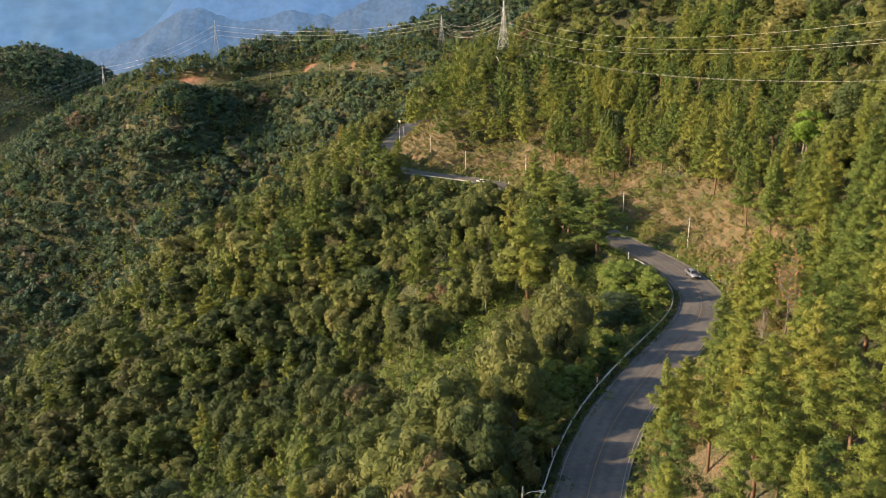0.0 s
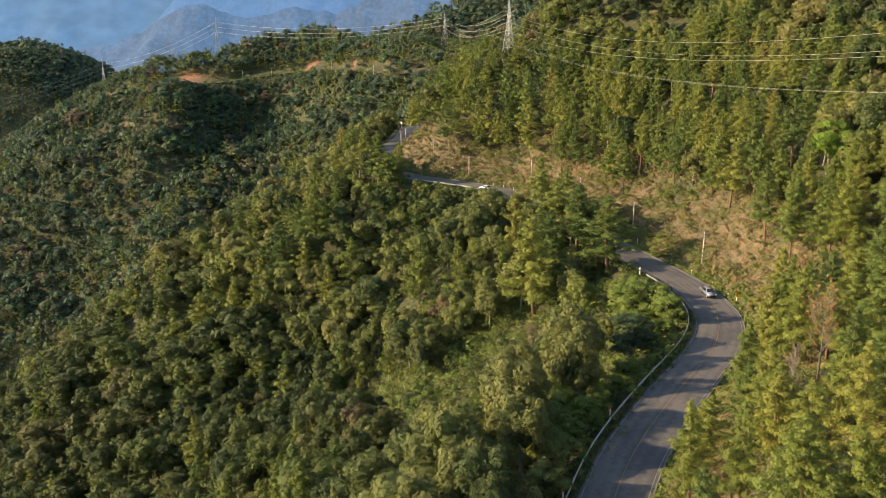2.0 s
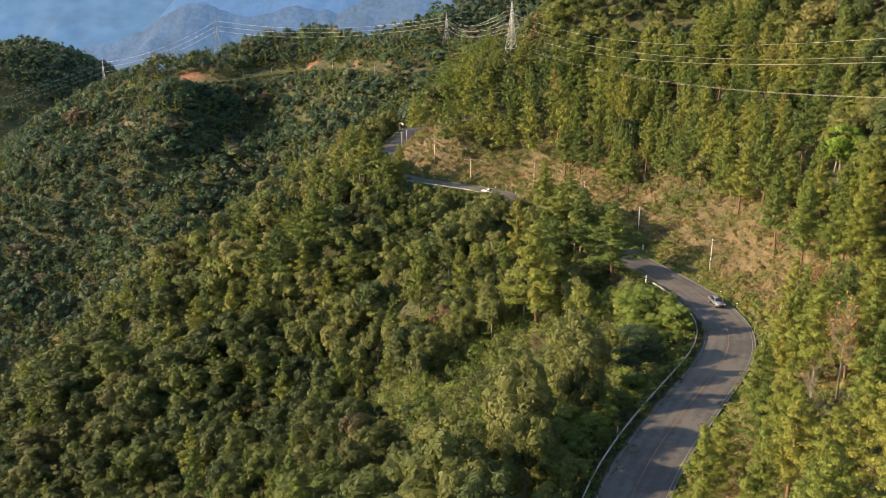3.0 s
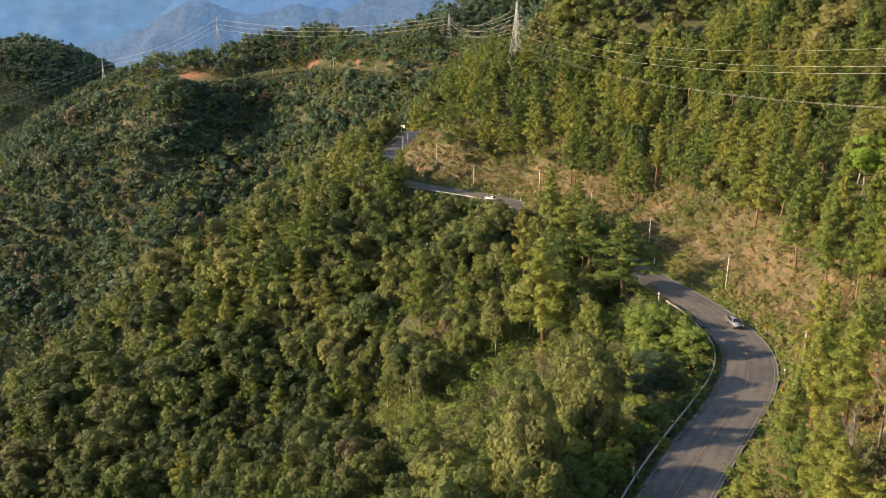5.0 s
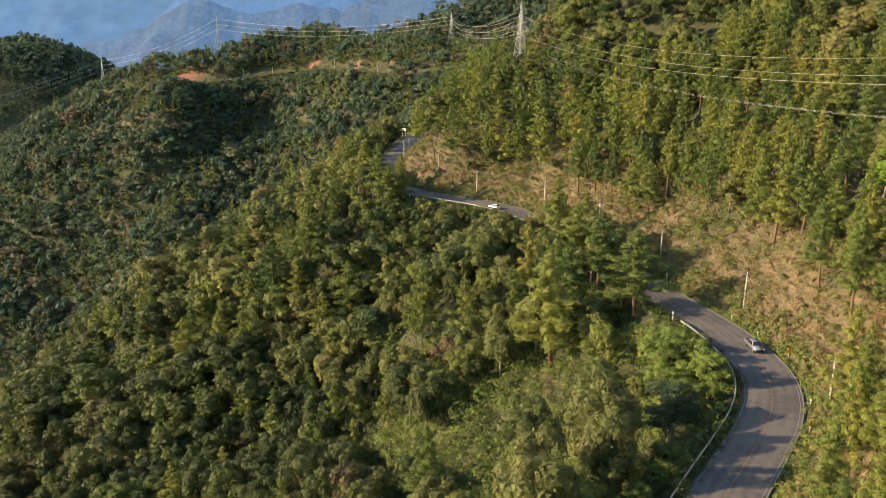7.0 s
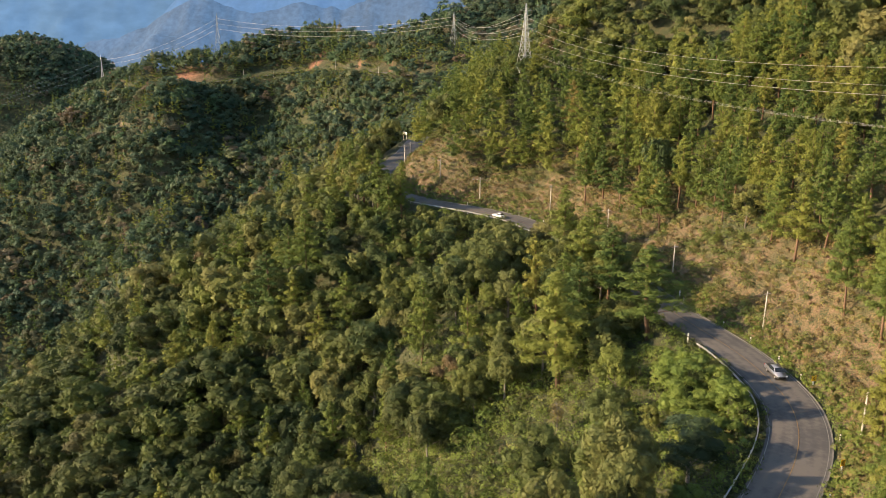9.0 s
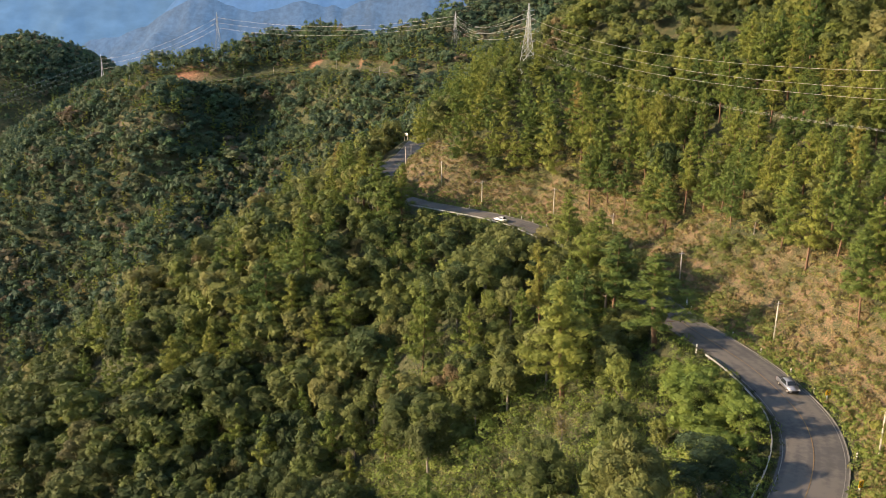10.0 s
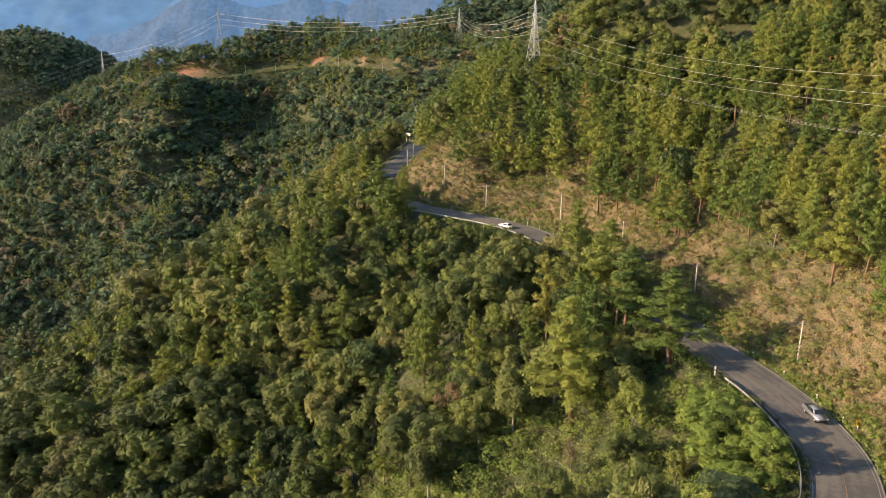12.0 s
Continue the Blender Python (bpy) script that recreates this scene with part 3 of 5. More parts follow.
# the white notice board far along the road
nb = empty("notice_board", pose(*beside(road_index(-15.6, 463), -6.4), 0, 0, -32), "white roadside notice board on two posts", "road sign")
for x in (-0.9, 0.9):
    bm = bmesh.new()
    box(bm, x - 0.08, x + 0.08, -0.08, 0.08, -0.5, 3.1)
    part("post", bm, mat_concrete, nb)
bm = bmesh.new()
box(bm, -1.25, 1.25, -0.14, -0.09, 2.2, 3.4)
part("board", bm, mat_white, nb)


# ---------------------------------------------------------------- poles, lamps and the roadside wires
def utility_pole(m, tall, lean=0.0, arm=True, lamp=False):
    p = empty("utility_pole", m, "slender concrete utility pole with a crossarm" if not lamp else "concrete pole carrying a street lamp arm", "utility pole", "poles along the road")
    bm = bmesh.new()
    tube(bm, [(0, 0, -0.8), (lean * tall * 0.5, 0, tall * 0.5), (lean * tall, 0, tall)], [0.17, 0.14, 0.105], 8)
    part("shaft", bm, mat_concrete, p)
    if arm:
        bm = bmesh.new()
        box(bm, lean * tall - 0.75, lean * tall + 0.75, -0.05, 0.05, tall - 0.55, tall - 0.45)
        part("crossarm", bm, mat_steel, p)
        for x in (-0.65, 0.0, 0.65):
            bm = bmesh.new()
            tube(bm, [(lean * tall + x, 0, tall - 0.45), (lean * tall + x, 0, tall - 0.3), (lean * tall + x, 0, tall - 0.2)], [0.05, 0.07, 0.03], 6)
            part("insulator", bm, mat_insulator, p)
    if lamp:
        bm = bmesh.new()
        tube(bm, [(0, 0, tall - 1.2), (-0.9, 0, tall - 0.6), (-1.9, 0, tall - 0.35)], [0.05, 0.045, 0.04], 6)
        part("lamp_arm", bm, mat_steel, p)
        bm = bmesh.new()
        box(bm, -2.7, -1.85, -0.16, 0.16, tall - 0.42, tall - 0.26)
        bmesh.ops.bevel(bm, geom=bm.edges[:], offset=0.05, segments=2, affect="EDGES")
        lh = part("lamp_head", bm, mat_steel, p)
        bm = bmesh.new()
        box(bm, -2.6, -1.98, -0.11, 0.11, tall - 0.46, tall - 0.40)
        part("cover", bm, mat_lampglass, lh)
    return p


POLES = [(58.2, 161.5, 7.2, 0.0, True), (58.3, 203.5, 7.5, 0.02, True), (50.5, 241.2, 6.6, 0.0, True), (41.9, 278.9, 7.3, 0.0, True), (29.6, 307.9, 7.8, 0.0, True),
         (9.0, 326.9, 7.9, 0.0, True), (-4.0, 341.0, 8.0, 0.0, True), (-17.5, 372, 8.0, 0.0, True), (-17.0, 405, 8.0, 0.0, True)]
tops = []
for x, y, tall, lean, arm in POLES:
    z = g1z(x, y)
    utility_pole(pose(x, y, z, 0, 0, 20), tall, lean, arm, lamp=y in (326.9, 372, 278.9))
    tops.append(Vector((x + lean * tall, y, z + tall - 0.25)))
for x, y, tall in ((-182, 965, 9), (-214, 972, 9), (-112, 916, 9), (-64, 835, 9), (-40, 792, 9), (-338, 990, 9)):
    utility_pole(pose(x, y, g1z(x, y), 0, 0, 70), tall)

lamp_x, lamp_y = beside(road_index(14.6, 90), -5.9).xy
street_lamp = utility_pole(pose(lamp_x, lamp_y, g1z(lamp_x, lamp_y), 0, 0, 168), 7.2, 0.0, False, True)
street_lamp.name = "street_lamp"
tagged(street_lamp, "concrete street lamp with a white head by the guard rail", "street lamp")


def cable(name, a, b, sag, radius, label, group, offs=(0.0,)):
    """Wires that hang between two places, side by side."""
    a, b = Vector(a), Vector(b)
    side = (b - a).cross(Vector((0, 0, 1))).normalized()
    cu = bpy.data.curves.new(name, "CURVE")
    cu.dimensions, cu.bevel_depth, cu.bevel_resolution = "3D", radius, 1
    for o in offs:
        sp = cu.splines.new("POLY")
        n = 28
        sp.points.add(n)
        for k in range(n + 1):
            t = k / n
            q = a.lerp(b, t) + side * o - Vector((0, 0, 4 * sag * t * (1 - t)))
            sp.points[k].co = (*q, 1)
    cu.materials.append(mat_black if name == "roadside_wire" else mat_cable)
    return tagged(new(name, cu), label, "cable", group)


for a, b in zip(tops, tops[1:]):
    cable("roadside_wire", a, b, 0.9, 0.010, "thin roadside wires sagging between concrete poles", "roadside wires", (-0.6, 0.0, 0.6))


# ---------------------------------------------------------------- transmission towers
def pylon(x, y, z, tall, rz, arms, base, label):
    """A square lattice tower: four legs, rings, diagonals, crossarms with insulators."""
    p = empty("pylon", pose(x, y, z, 0, 0, rz), label, "transmission tower", "transmission towers on the ridge")
    waist, r = tall * 0.62, 0.055 + tall * 0.0012
    half = lambda h: base / 2 * (1 - h / waist) + 0.75 * (h / waist) if h < waist else 0.75 * (1 - (h - waist) / (tall - waist)) + 0.12 * (h - waist) / (tall - waist)
    corner = lambda k, h: Vector(((1, 1, -1, -1)[k] * half(h), (1, -1, -1, 1)[k] * half(h), h))
    for k in range(4):
        bm = bmesh.new()
        tube(bm, [corner(k, -0.5), corner(k, waist), corner(k, tall)], [r, r * 0.9, r * 0.6], 4)
        part("leg", bm, mat_tower, p)
    levels = [0.0]
    while levels[-1] < tall - 0.6:
        levels.append(min(tall - 0.2, levels[-1] + max(1.3, 1.9 * half(levels[-1]))))
    bm = bmesh.new()
    for h0, h1 in zip(levels, levels[1:]):
        for k in range(4):
            a, b, c, d_ = corner(k, h0), corner((k + 1) % 4, h0), corner(k, h1), corner((k + 1) % 4, h1)
            for s, e in ((a, d_), (b, c), (c, d_)):
                tube(bm, [s, e], [r * 0.55] * 2, 3, False)
    part("bracing", bm, mat_tower, p)
    ends = []
    for h, w in arms:
        for s in (-1, 1):
            bm = bmesh.new()
            tip = Vector((s * w, 0, h + 0.25))
            for q in (Vector((s * half(h) * 0.9, half(h), h)), Vector((s * half(h) * 0.9, -half(h), h)), Vector((0, 0, h + 1.3))):
                tube(bm, [q, tip], [r * 0.6] * 2, 3, False)
            part("crossarm", bm, mat_tower, p)
            bm = bmesh.new()
            tube(bm, [tip, tip - Vector((0, 0, 0.7)), tip - Vector((0, 0, 1.4))], [0.08, 0.13, 0.08], 6)
            part("insulator", bm, mat_insulator, p)
            ends.append(p.matrix_world @ (tip - Vector((0, 0, 1.4))))
    return p, ends


ARMS = lambda t: [(t * 0.66, 3.4), (t * 0.78, 3.1), (t * 0.90, 2.8)]
towers = []
for x, y, tall, rz, base in ((26.5, 383, 27.4, 35, 5.2), (1.2, 864, 28, 60, 5.5), (-251, 1021, 44, 90, 8.0), (-449, 1202, 50, 120, 7.5)):
    towers.append(pylon(x, y, g1z(x, y) - 0.2, tall, rz, ARMS(tall) + ([(13.7, 3.4)] if y < 400 else []), base, "tall galvanised lattice transmission tower on a wooded slope"))
pylon(-399, 1275, g1z(-399, 1275), 17, 100, ARMS(14), 3.5, "small distant lattice tower behind the ridge trees")
WIRE = "sunlit aluminium conductors strung between lattice towers"
for (pa, ea), (pb, eb), sag in ((towers[0], towers[1], 7), (towers[1], towers[2], 9), (towers[2], towers[3], 8)):
    for k in range(6):
        cable("power_line", ea[k], eb[k], sag, 0.042, WIRE, "power lines")
NEAR_ENDS = ((0, 68.4, 59.3, 7.3), (2, 82.5, 62.0, 9.5), (4, 77.5, 64.0, 9.3))      # arm, then x, height and sag of the span that passes overhead
for k, x, z, sag in NEAR_ENDS:
    cable("power_line", towers[0][1][k], (x, 80, z), sag, 0.018, WIRE, "power lines")
cable("power_line", towers[0][1][6], (88.3, 80, 55.3), 8.8, 0.009, "three thin conductors strung close together from the low arm", "power lines", (-1.3, 0.0, 1.1))
for k in range(6):
    f = towers[3][1][k]
    cable("power_line", f, (-564 - (k % 2) * 7, 848, -74 + 3.8 * (k // 2)), 7, 0.045, WIRE, "power lines")


# ---------------------------------------------------------------- vehicles
def wheel_thing(parent, x, y, r=0.34, w=0.22):
    bm = bmesh.new()
    prof = [(r * 0.62, -w / 2), (r * 0.95, -w / 2), (r, -w / 2 + 0.03), (r, w / 2 - 0.03), (r * 0.95, w / 2), (r * 0.62, w / 2)]
    n = 18
    rings = [[bm.verts.new((a, rr * math.cos(2 * math.pi * s / n), rr * math.sin(2 * math.pi * s / n))) for rr, a in prof] for s in range(n)]
    for s in range(n):
        for k in range(len(prof) - 1):
            bm.faces.new((rings[s][k], rings[s][k + 1], rings[(s + 1) % n][k + 1], rings[(s + 1) % n][k]))
    t = part("tyre", bm, mat_rubber, parent)
    t.location = (x, y, r)
    bm = bmesh.new()
    bmesh.ops.create_cone(bm, segments=14, radius1=r * 0.63, radius2=r * 0.5, depth=w * 0.95, cap_ends=True, matrix=Matrix.Rotation(math.pi / 2, 4, "Y"))
    rim = part("rim", bm, mat_steel, t, "grey alloy rim")
    return t


def shell(prof, halves, bevel=0.06):
    """A body from a side profile: (y, z) points and the half width at each."""
    bm = bmesh.new()
    a = [bm.verts.new((-w, y, z)) for (y, z), w in zip(prof, halves)]
    b = [bm.verts.new((w, y, z)) for (y, z), w in zip(prof, halves)]
    bm.faces.new(a[::-1])
    bm.faces.new(b)
    for k in range(len(prof)):
        j = (k + 1) % len(prof)
        bm.faces.new((a[k], a[j], b[j], b[k]))
    bmesh.ops.recalc_face_normals(bm, faces=bm.faces[:])
    bmesh.ops.bevel(bm, geom=bm.edges[:], offset=bevel, segments=2, affect="EDGES")
    for f in bm.faces:
        f.smooth = True
    return bm


def pickup(m):
    c = empty("pickup_truck", m, "silver-grey double-cab pickup truck on the road", "pickup truck")
    W = 0.9
    part("body", shell([(-2.6, 0.45), (2.45, 0.45), (2.6, 0.62), (2.55, 0.95), (1.35, 1.12), (-2.6, 1.12)], [W] * 6), mat_greycar, c)
    part("cabin", shell([(1.35, 1.05), (0.65, 1.72), (-0.75, 1.76), (-1.05, 1.05)], [W - 0.02, W - 0.2, W - 0.2, W - 0.02], 0.05), mat_greycar, c)
    bm = bmesh.new()
    v = [bm.verts.new(q) for q in ((-0.74, 1.30, 1.14), (0.74, 1.30, 1.14), (0.62, 0.76, 1.66), (-0.62, 0.76, 1.66))]
    bm.faces.new(v)
    part("windscreen", bm, mat_glass, c)
    for s in (-1, 1):
        bm = bmesh.new()
        v = [bm.verts.new(q) for q in ((s * 0.905, 1.1, 1.14), (s * 0.735, 0.62, 1.64), (s * 0.735, -0.66, 1.68), (s * 0.905, -0.88, 1.14))]
        bm.faces.new(v)
        part("side_window", bm, mat_glass, c)
        bm = bmesh.new()
        box(bm, s * 0.72 - 0.16, s * 0.72 + 0.16, 2.46, 2.6, 0.78, 0.94)
        part("headlight", bm, mat_lampglass, c)
        bm = bmesh.new()
        box(bm, s * 0.80 - 0.08, s * 0.80 + 0.08, -2.63, -2.55, 0.75, 1.05)
        part("tail_light", bm, mat_redlens, c)
        for y in (1.6, -1.55):
            wheel_thing(c, s * 0.80, y, 0.37)
    bm = bmesh.new()
    box(bm, -0.72, 0.72, -2.45, -1.15, 1.121, 1.128)
    part("load_bed", bm, mat_black, c, "dark open load bed")
    bm = bmesh.new()
    box(bm, -0.6, 0.6, 2.55, 2.63, 0.55, 0.75)
    part("grille", bm, mat_black, c)
    return c


def saloon(m):
    c = empty("saloon_car", m, "white saloon car on the road", "car")
    W = 0.86
    part("body", shell([(-2.2, 0.35), (2.1, 0.35), (2.22, 0.55), (2.1, 0.78), (1.0, 0.93), (-1.6, 0.98), (-2.2, 0.9)], [W] * 7), mat_whitecar, c)
    part("cabin", shell([(1.0, 0.9), (0.25, 1.40), (-0.95, 1.43), (-1.75, 0.95)], [W - 0.03, W - 0.22, W - 0.22, W - 0.05], 0.05), mat_whitecar, c)
    for a, b, zt, zb in ((0.93, 0.33, 1.36, 0.97), (-1.68, -1.02, 1.39, 1.0)):
        bm = bmesh.new()
        v = [bm.verts.new(q) for q in ((-0.70, a, zb + 0.02), (0.70, a, zb + 0.02), (0.58, b, zt + 0.02), (-0.58, b, zt + 0.02))]
        bm.faces.new(v)
        part("windscreen" if a > 0 else "rear_window", bm, mat_glass, c)
    for s in (-1, 1):
        bm = bmesh.new()
        v = [bm.verts.new(q) for q in ((s * 0.845, 0.8, 0.97), (s * 0.665, 0.22, 1.35), (s * 0.665, -0.9, 1.37), (s * 0.845, -1.5, 1.0))]
        bm.faces.new(v)
        part("side_window", bm, mat_glass, c)
        bm = bmesh.new()
        box(bm, s * 0.62 - 0.15, s * 0.62 + 0.15, 2.05, 2.2, 0.60, 0.72)
        part("headlight", bm, mat_lampglass, c)
        bm = bmesh.new()
        box(bm, s * 0.66 - 0.13, s * 0.66 + 0.13, -2.22, -2.12, 0.68, 0.82)
        part("tail_light", bm, mat_redlens, c)
        for y in (1.35, -1.3):
            wheel_thing(c, s * 0.76, y, 0.31)
    return c


j = road_index(53, 186)
xy = ROAD[j, :2] + ROAD_R[j] * 1.9
pickup(pose(xy[0], xy[1], ROAD[j, 2] + 0.02, 0, 0, heading(j) + 180))
j = road_index(15.5, 311)
xy = ROAD[j, :2] + ROAD_R[j] * -1.9
saloon(pose(xy[0], xy[1], ROAD[j, 2] + 0.02, 0, 0, heading(j)))

# ---------------------------------------------------------------- trees
def leaves_at(c, n, s, r, long=1.0, jitter=0.24, along=None):
    """Loose leaf sprays, one triangle each, at centres c, facing n (jittered), of size s; along: the way their tips point."""
    k = len(c)
    n = n + r.normal(0, jitter, (k, 3))
    n /= np.linalg.norm(n, axis=1)[:, None] + 1e-9
    a = r.normal(0, 1, (k, 3)) if along is None else along + r.normal(0, 0.35, (k, 3))
    a = a - n * np.sum(a * n, axis=1)[:, None]
    a /= np.linalg.norm(a, axis=1)[:, None] + 1e-9
    b = np.cross(n, a)
    s = (np.broadcast_to(np.asarray(s, float), (k,)) * r.uniform(0.6, 1.4, k))[:, None]
    u, v = a * s * 0.62 * long, b * s * 0.62 / long
    j = lambda: r.uniform(0.75, 1.2, (k, 1))
    return np.stack([c + u * j(), c - u * 0.5 * j() + v * 0.87 * j(), c - u * 0.5 * j() - v * 0.87 * j()], 1)


def clump(r, centre, radius, count, size, flat=0.8, long=1.0, spiky=0.0, middle=None):
    """The foliage of one bough; middle: the crown's heart, away from which the leaves look."""
    d = r.normal(0, 1, (count, 3))
    d[:, 2] = d[:, 2] * 0.85 + 0.15
    d /= np.linalg.norm(d, axis=1)[:, None]
    c = np.asarray(centre) + d * radius * r.uniform(0.70, 1.10, (count, 1)) * np.array([1, 1, flat])
    n = d
    if middle is not None:
        o = c - middle
        n = 0.7 * d + 0.6 * o / (np.linalg.norm(o, axis=1)[:, None] + 1e-9)
    if spiky:
        side = np.cross(d, r.normal(0, 1, (count, 3)))
        side /= np.linalg.norm(side, axis=1)[:, None] + 1e-9
        n = np.where(r.random((count, 1)) < spiky, side + 0.5 * d, n)
        return leaves_at(c, n, size, r, long, 0.25, d * 0.8 + np.array([0, 0, 0.5]))
    return leaves_at(c, n, size, r, long)


def ico(level):
    bm = bmesh.new()
    bmesh.ops.create_icosphere(bm, subdivisions=level, radius=1.0)
    f = np.array([[q.co[:] for q in g.verts] for g in bm.faces])
    bm.free()
    return f


ICO = {1: ico(1), 2: ico(2)}


def heart_of(r, centre, radii, level=1):
    """A lumpy filler mass inside a lobe, under the leaves, that keeps it opaque."""
    f = ICO[level]
    bump = 1 + 0.18 * np.sin(f[..., :1] * 5 + r.uniform(0, 6)) * np.sin(f[..., 1:2] * 5 + r.uniform(0, 6)) + 0.1 * np.sin(f[..., 2:3] * 9 + r.uniform(0, 6))
    return f * bump * np.asarray(radii) + np.asarray(centre)


def broad_hearts(r, lobes, level):
    return [heart_of(r, (x, y, z), (w * 0.42, w * 0.42, h * 0.42), level) for x, y, z, h, w in lobes]


def tufts(r, boughs, level, flat=0.8, share=0.92, layers=1, under=-0.45, tear=1.0, fill=1.0):
    """The sprays that make up the boughs: evenly spread over each, overlapping, tilted and at uneven depth."""
    out = []
    for c, q in boughs:
        for lay in range(layers):
            turn = np.linalg.qr(r.normal(0, 1, (3, 3)))[0]
            f = ICO[level] @ turn
            f = f[f.mean(axis=1)[:, 2] > under]
            mid = f.mean(axis=1, keepdims=True)
            k = len(f)
            tilt = np.cross(r.normal(0, 0.42 * tear, (k, 1, 3)), f - mid)
            f = mid * r.uniform(1 - 0.3 * tear, 1 + 0.14 * tear, (k, 1, 1)) + ((f - mid) + tilt) * fill * r.uniform(0.62, 0.75 + 0.35 * tear, (k, 1, 1)) * r.uniform(1 - 0.3 * tear, 1 + 0.35 * tear, (k, 3, 1))
            w = share * q * (1 - 0.16 * lay)
            out.append(f * np.array([w * r.uniform(0.8, 1.2), w * r.uniform(0.8, 1.2), w * flat * r.uniform(0.8, 1.2)]) + np.asarray(c))
    return out


def lobe_leaves(r, lobes, count, size):
    """Leaves over the whole outside of a crown's lobes."""
    out = []
    area = sum(w * (w + h) for *_, h, w in lobes)
    for x, y, z, h, w in lobes:
        k = max(4, int(count * w * (w + h) / area))
        d = r.normal(0, 1, (k, 3))
        d[:, 2] += 0.25
        d /= np.linalg.norm(d, axis=1)[:, None]
        lump = 1 + 0.13 * np.sin(d[:, :1] * 7 + x * 9) * np.sin(d[:, 1:2] * 7 + y * 9)
        c = np.array([x, y, z]) + d * np.array([w, w, h]) * lump * r.uniform(0.86, 1.06, (k, 1))
        out.append(leaves_at(c, d / np.array([w, w, h]) * w, size, r))
    return out


def pine_hearts(r, tall, width, start, level):
    out = []
    for t in (0.10, 0.32, 0.55, 0.78):
        reach = width * 0.5 * (1 - t ** 1.3) ** 0.85
        out.append(heart_of(r, (0, 0, tall * (start + (0.97 - start) * t) + 0.5), (reach * 0.40, reach * 0.40, tall * (0.97 - start) * 0.13), level))
    return out


def broad_boughs(r, tall, width, boughs):
    """Bough centres and radii of a broadleaf crown."""
    lean = r.uniform(-0.08, 0.08, 2) * width
    lobes = [(0, 0, 0.64 * tall, 0.34 * tall, 0.40 * width)]
    for _ in range(3):
        a = r.uniform(0, 6.28)
        lobes.append((math.cos(a) * width * 0.24, math.sin(a) * width * 0.24, tall * r.uniform(0.42, 0.66), 0.22 * tall, 0.27 * width))
    out = []
    for k in range(boughs):
        lx, ly, lz, lh, lr = lobes[0 if k % 2 else 1 + (k // 2) % 3]
        d = r.normal(0, 1, 3)
        d[2] = d[2] * 0.8 + 0.30
        d /= np.linalg.norm(d)
        q = np.array([lx + lean[0], ly + lean[1], lz]) + d * np.array([lr, lr, lh]) * r.uniform(0.72, 1.02)
        out.append((q, width * r.uniform(0.115, 0.215)))
    return out, [(x + lean[0], y + lean[1], z, h, w) for x, y, z, h, w in lobes]


def pine_boughs(r, tall, width, boughs, start=0.38):
    """Bough ends of a pine: loose whorls, longest low in the crown, rounded at the top."""
    out = []
    ga, phase = 2.39996, r.uniform(0, 6)
    for k in range(boughs):
        t = (k + 0.5) / boughs
        h = tall * (start + (0.97 - start) * t)
        reach = width * 0.54 * (1 - t ** 1.3) ** 0.85 * r.uniform(0.5, 1.15) + 0.12
        a = phase + ga * k + r.normal(0, 0.25)
        tilt = r.uniform(0.05, 0.35)
        for f, w in ((1.0, 1.0), (0.55, 0.8)):
            if f < 1 and reach < 1.2:
                continue
            out.append((np.array([math.cos(a) * reach * f, math.sin(a) * reach * f, h + reach * f * tilt]), (0.46 + 0.17 * reach) * w * r.uniform(0.75, 1.3)))
    out.append((np.array([0, 0, tall * 0.985]), 0.45))
    return out


def broad_tree(seed, tall, width, boughs, leaves, size, level=2):
    r = np.random.default_rng(seed)
    bs, lobes = broad_boughs(r, tall, width, boughs)
    heart = np.array([0, 0, tall * 0.5])
    hearts = np.concatenate(broad_hearts(r, lobes, 2))
    crown = loose_mesh("crown", np.concatenate([hearts] + tufts(r, bs, level, share=0.88, tear=0.75, fill=1.15) + lobe_leaves(r, lobes, boughs * leaves // 10, size) + [clump(r, c, q, int(leaves * 0.6 * (0.4 + q)), size, 0.85, 1.0, 0.0, heart) for c, q in bs]))
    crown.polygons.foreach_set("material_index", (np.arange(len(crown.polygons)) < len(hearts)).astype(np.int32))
    bm = bmesh.new()
    fork = tall * 0.34
    tube(bm, [(0, 0, -1.2), (0.1, 0.05, fork * 0.5), (0.0, 0.0, fork)], [0.26, 0.21, 0.17], 7)
    for c, q in bs[::4]:
        mid = Vector((c[0] * 0.45, c[1] * 0.45, fork + (c[2] - fork) * 0.5))
        tube(bm, [(0, 0, fork * 0.93), mid, c], [0.12, 0.07, 0.025], 4, False)
    trunk = bpy.data.meshes.new("trunk")
    bm.to_mesh(trunk)
    bm.free()
    return trunk, crown


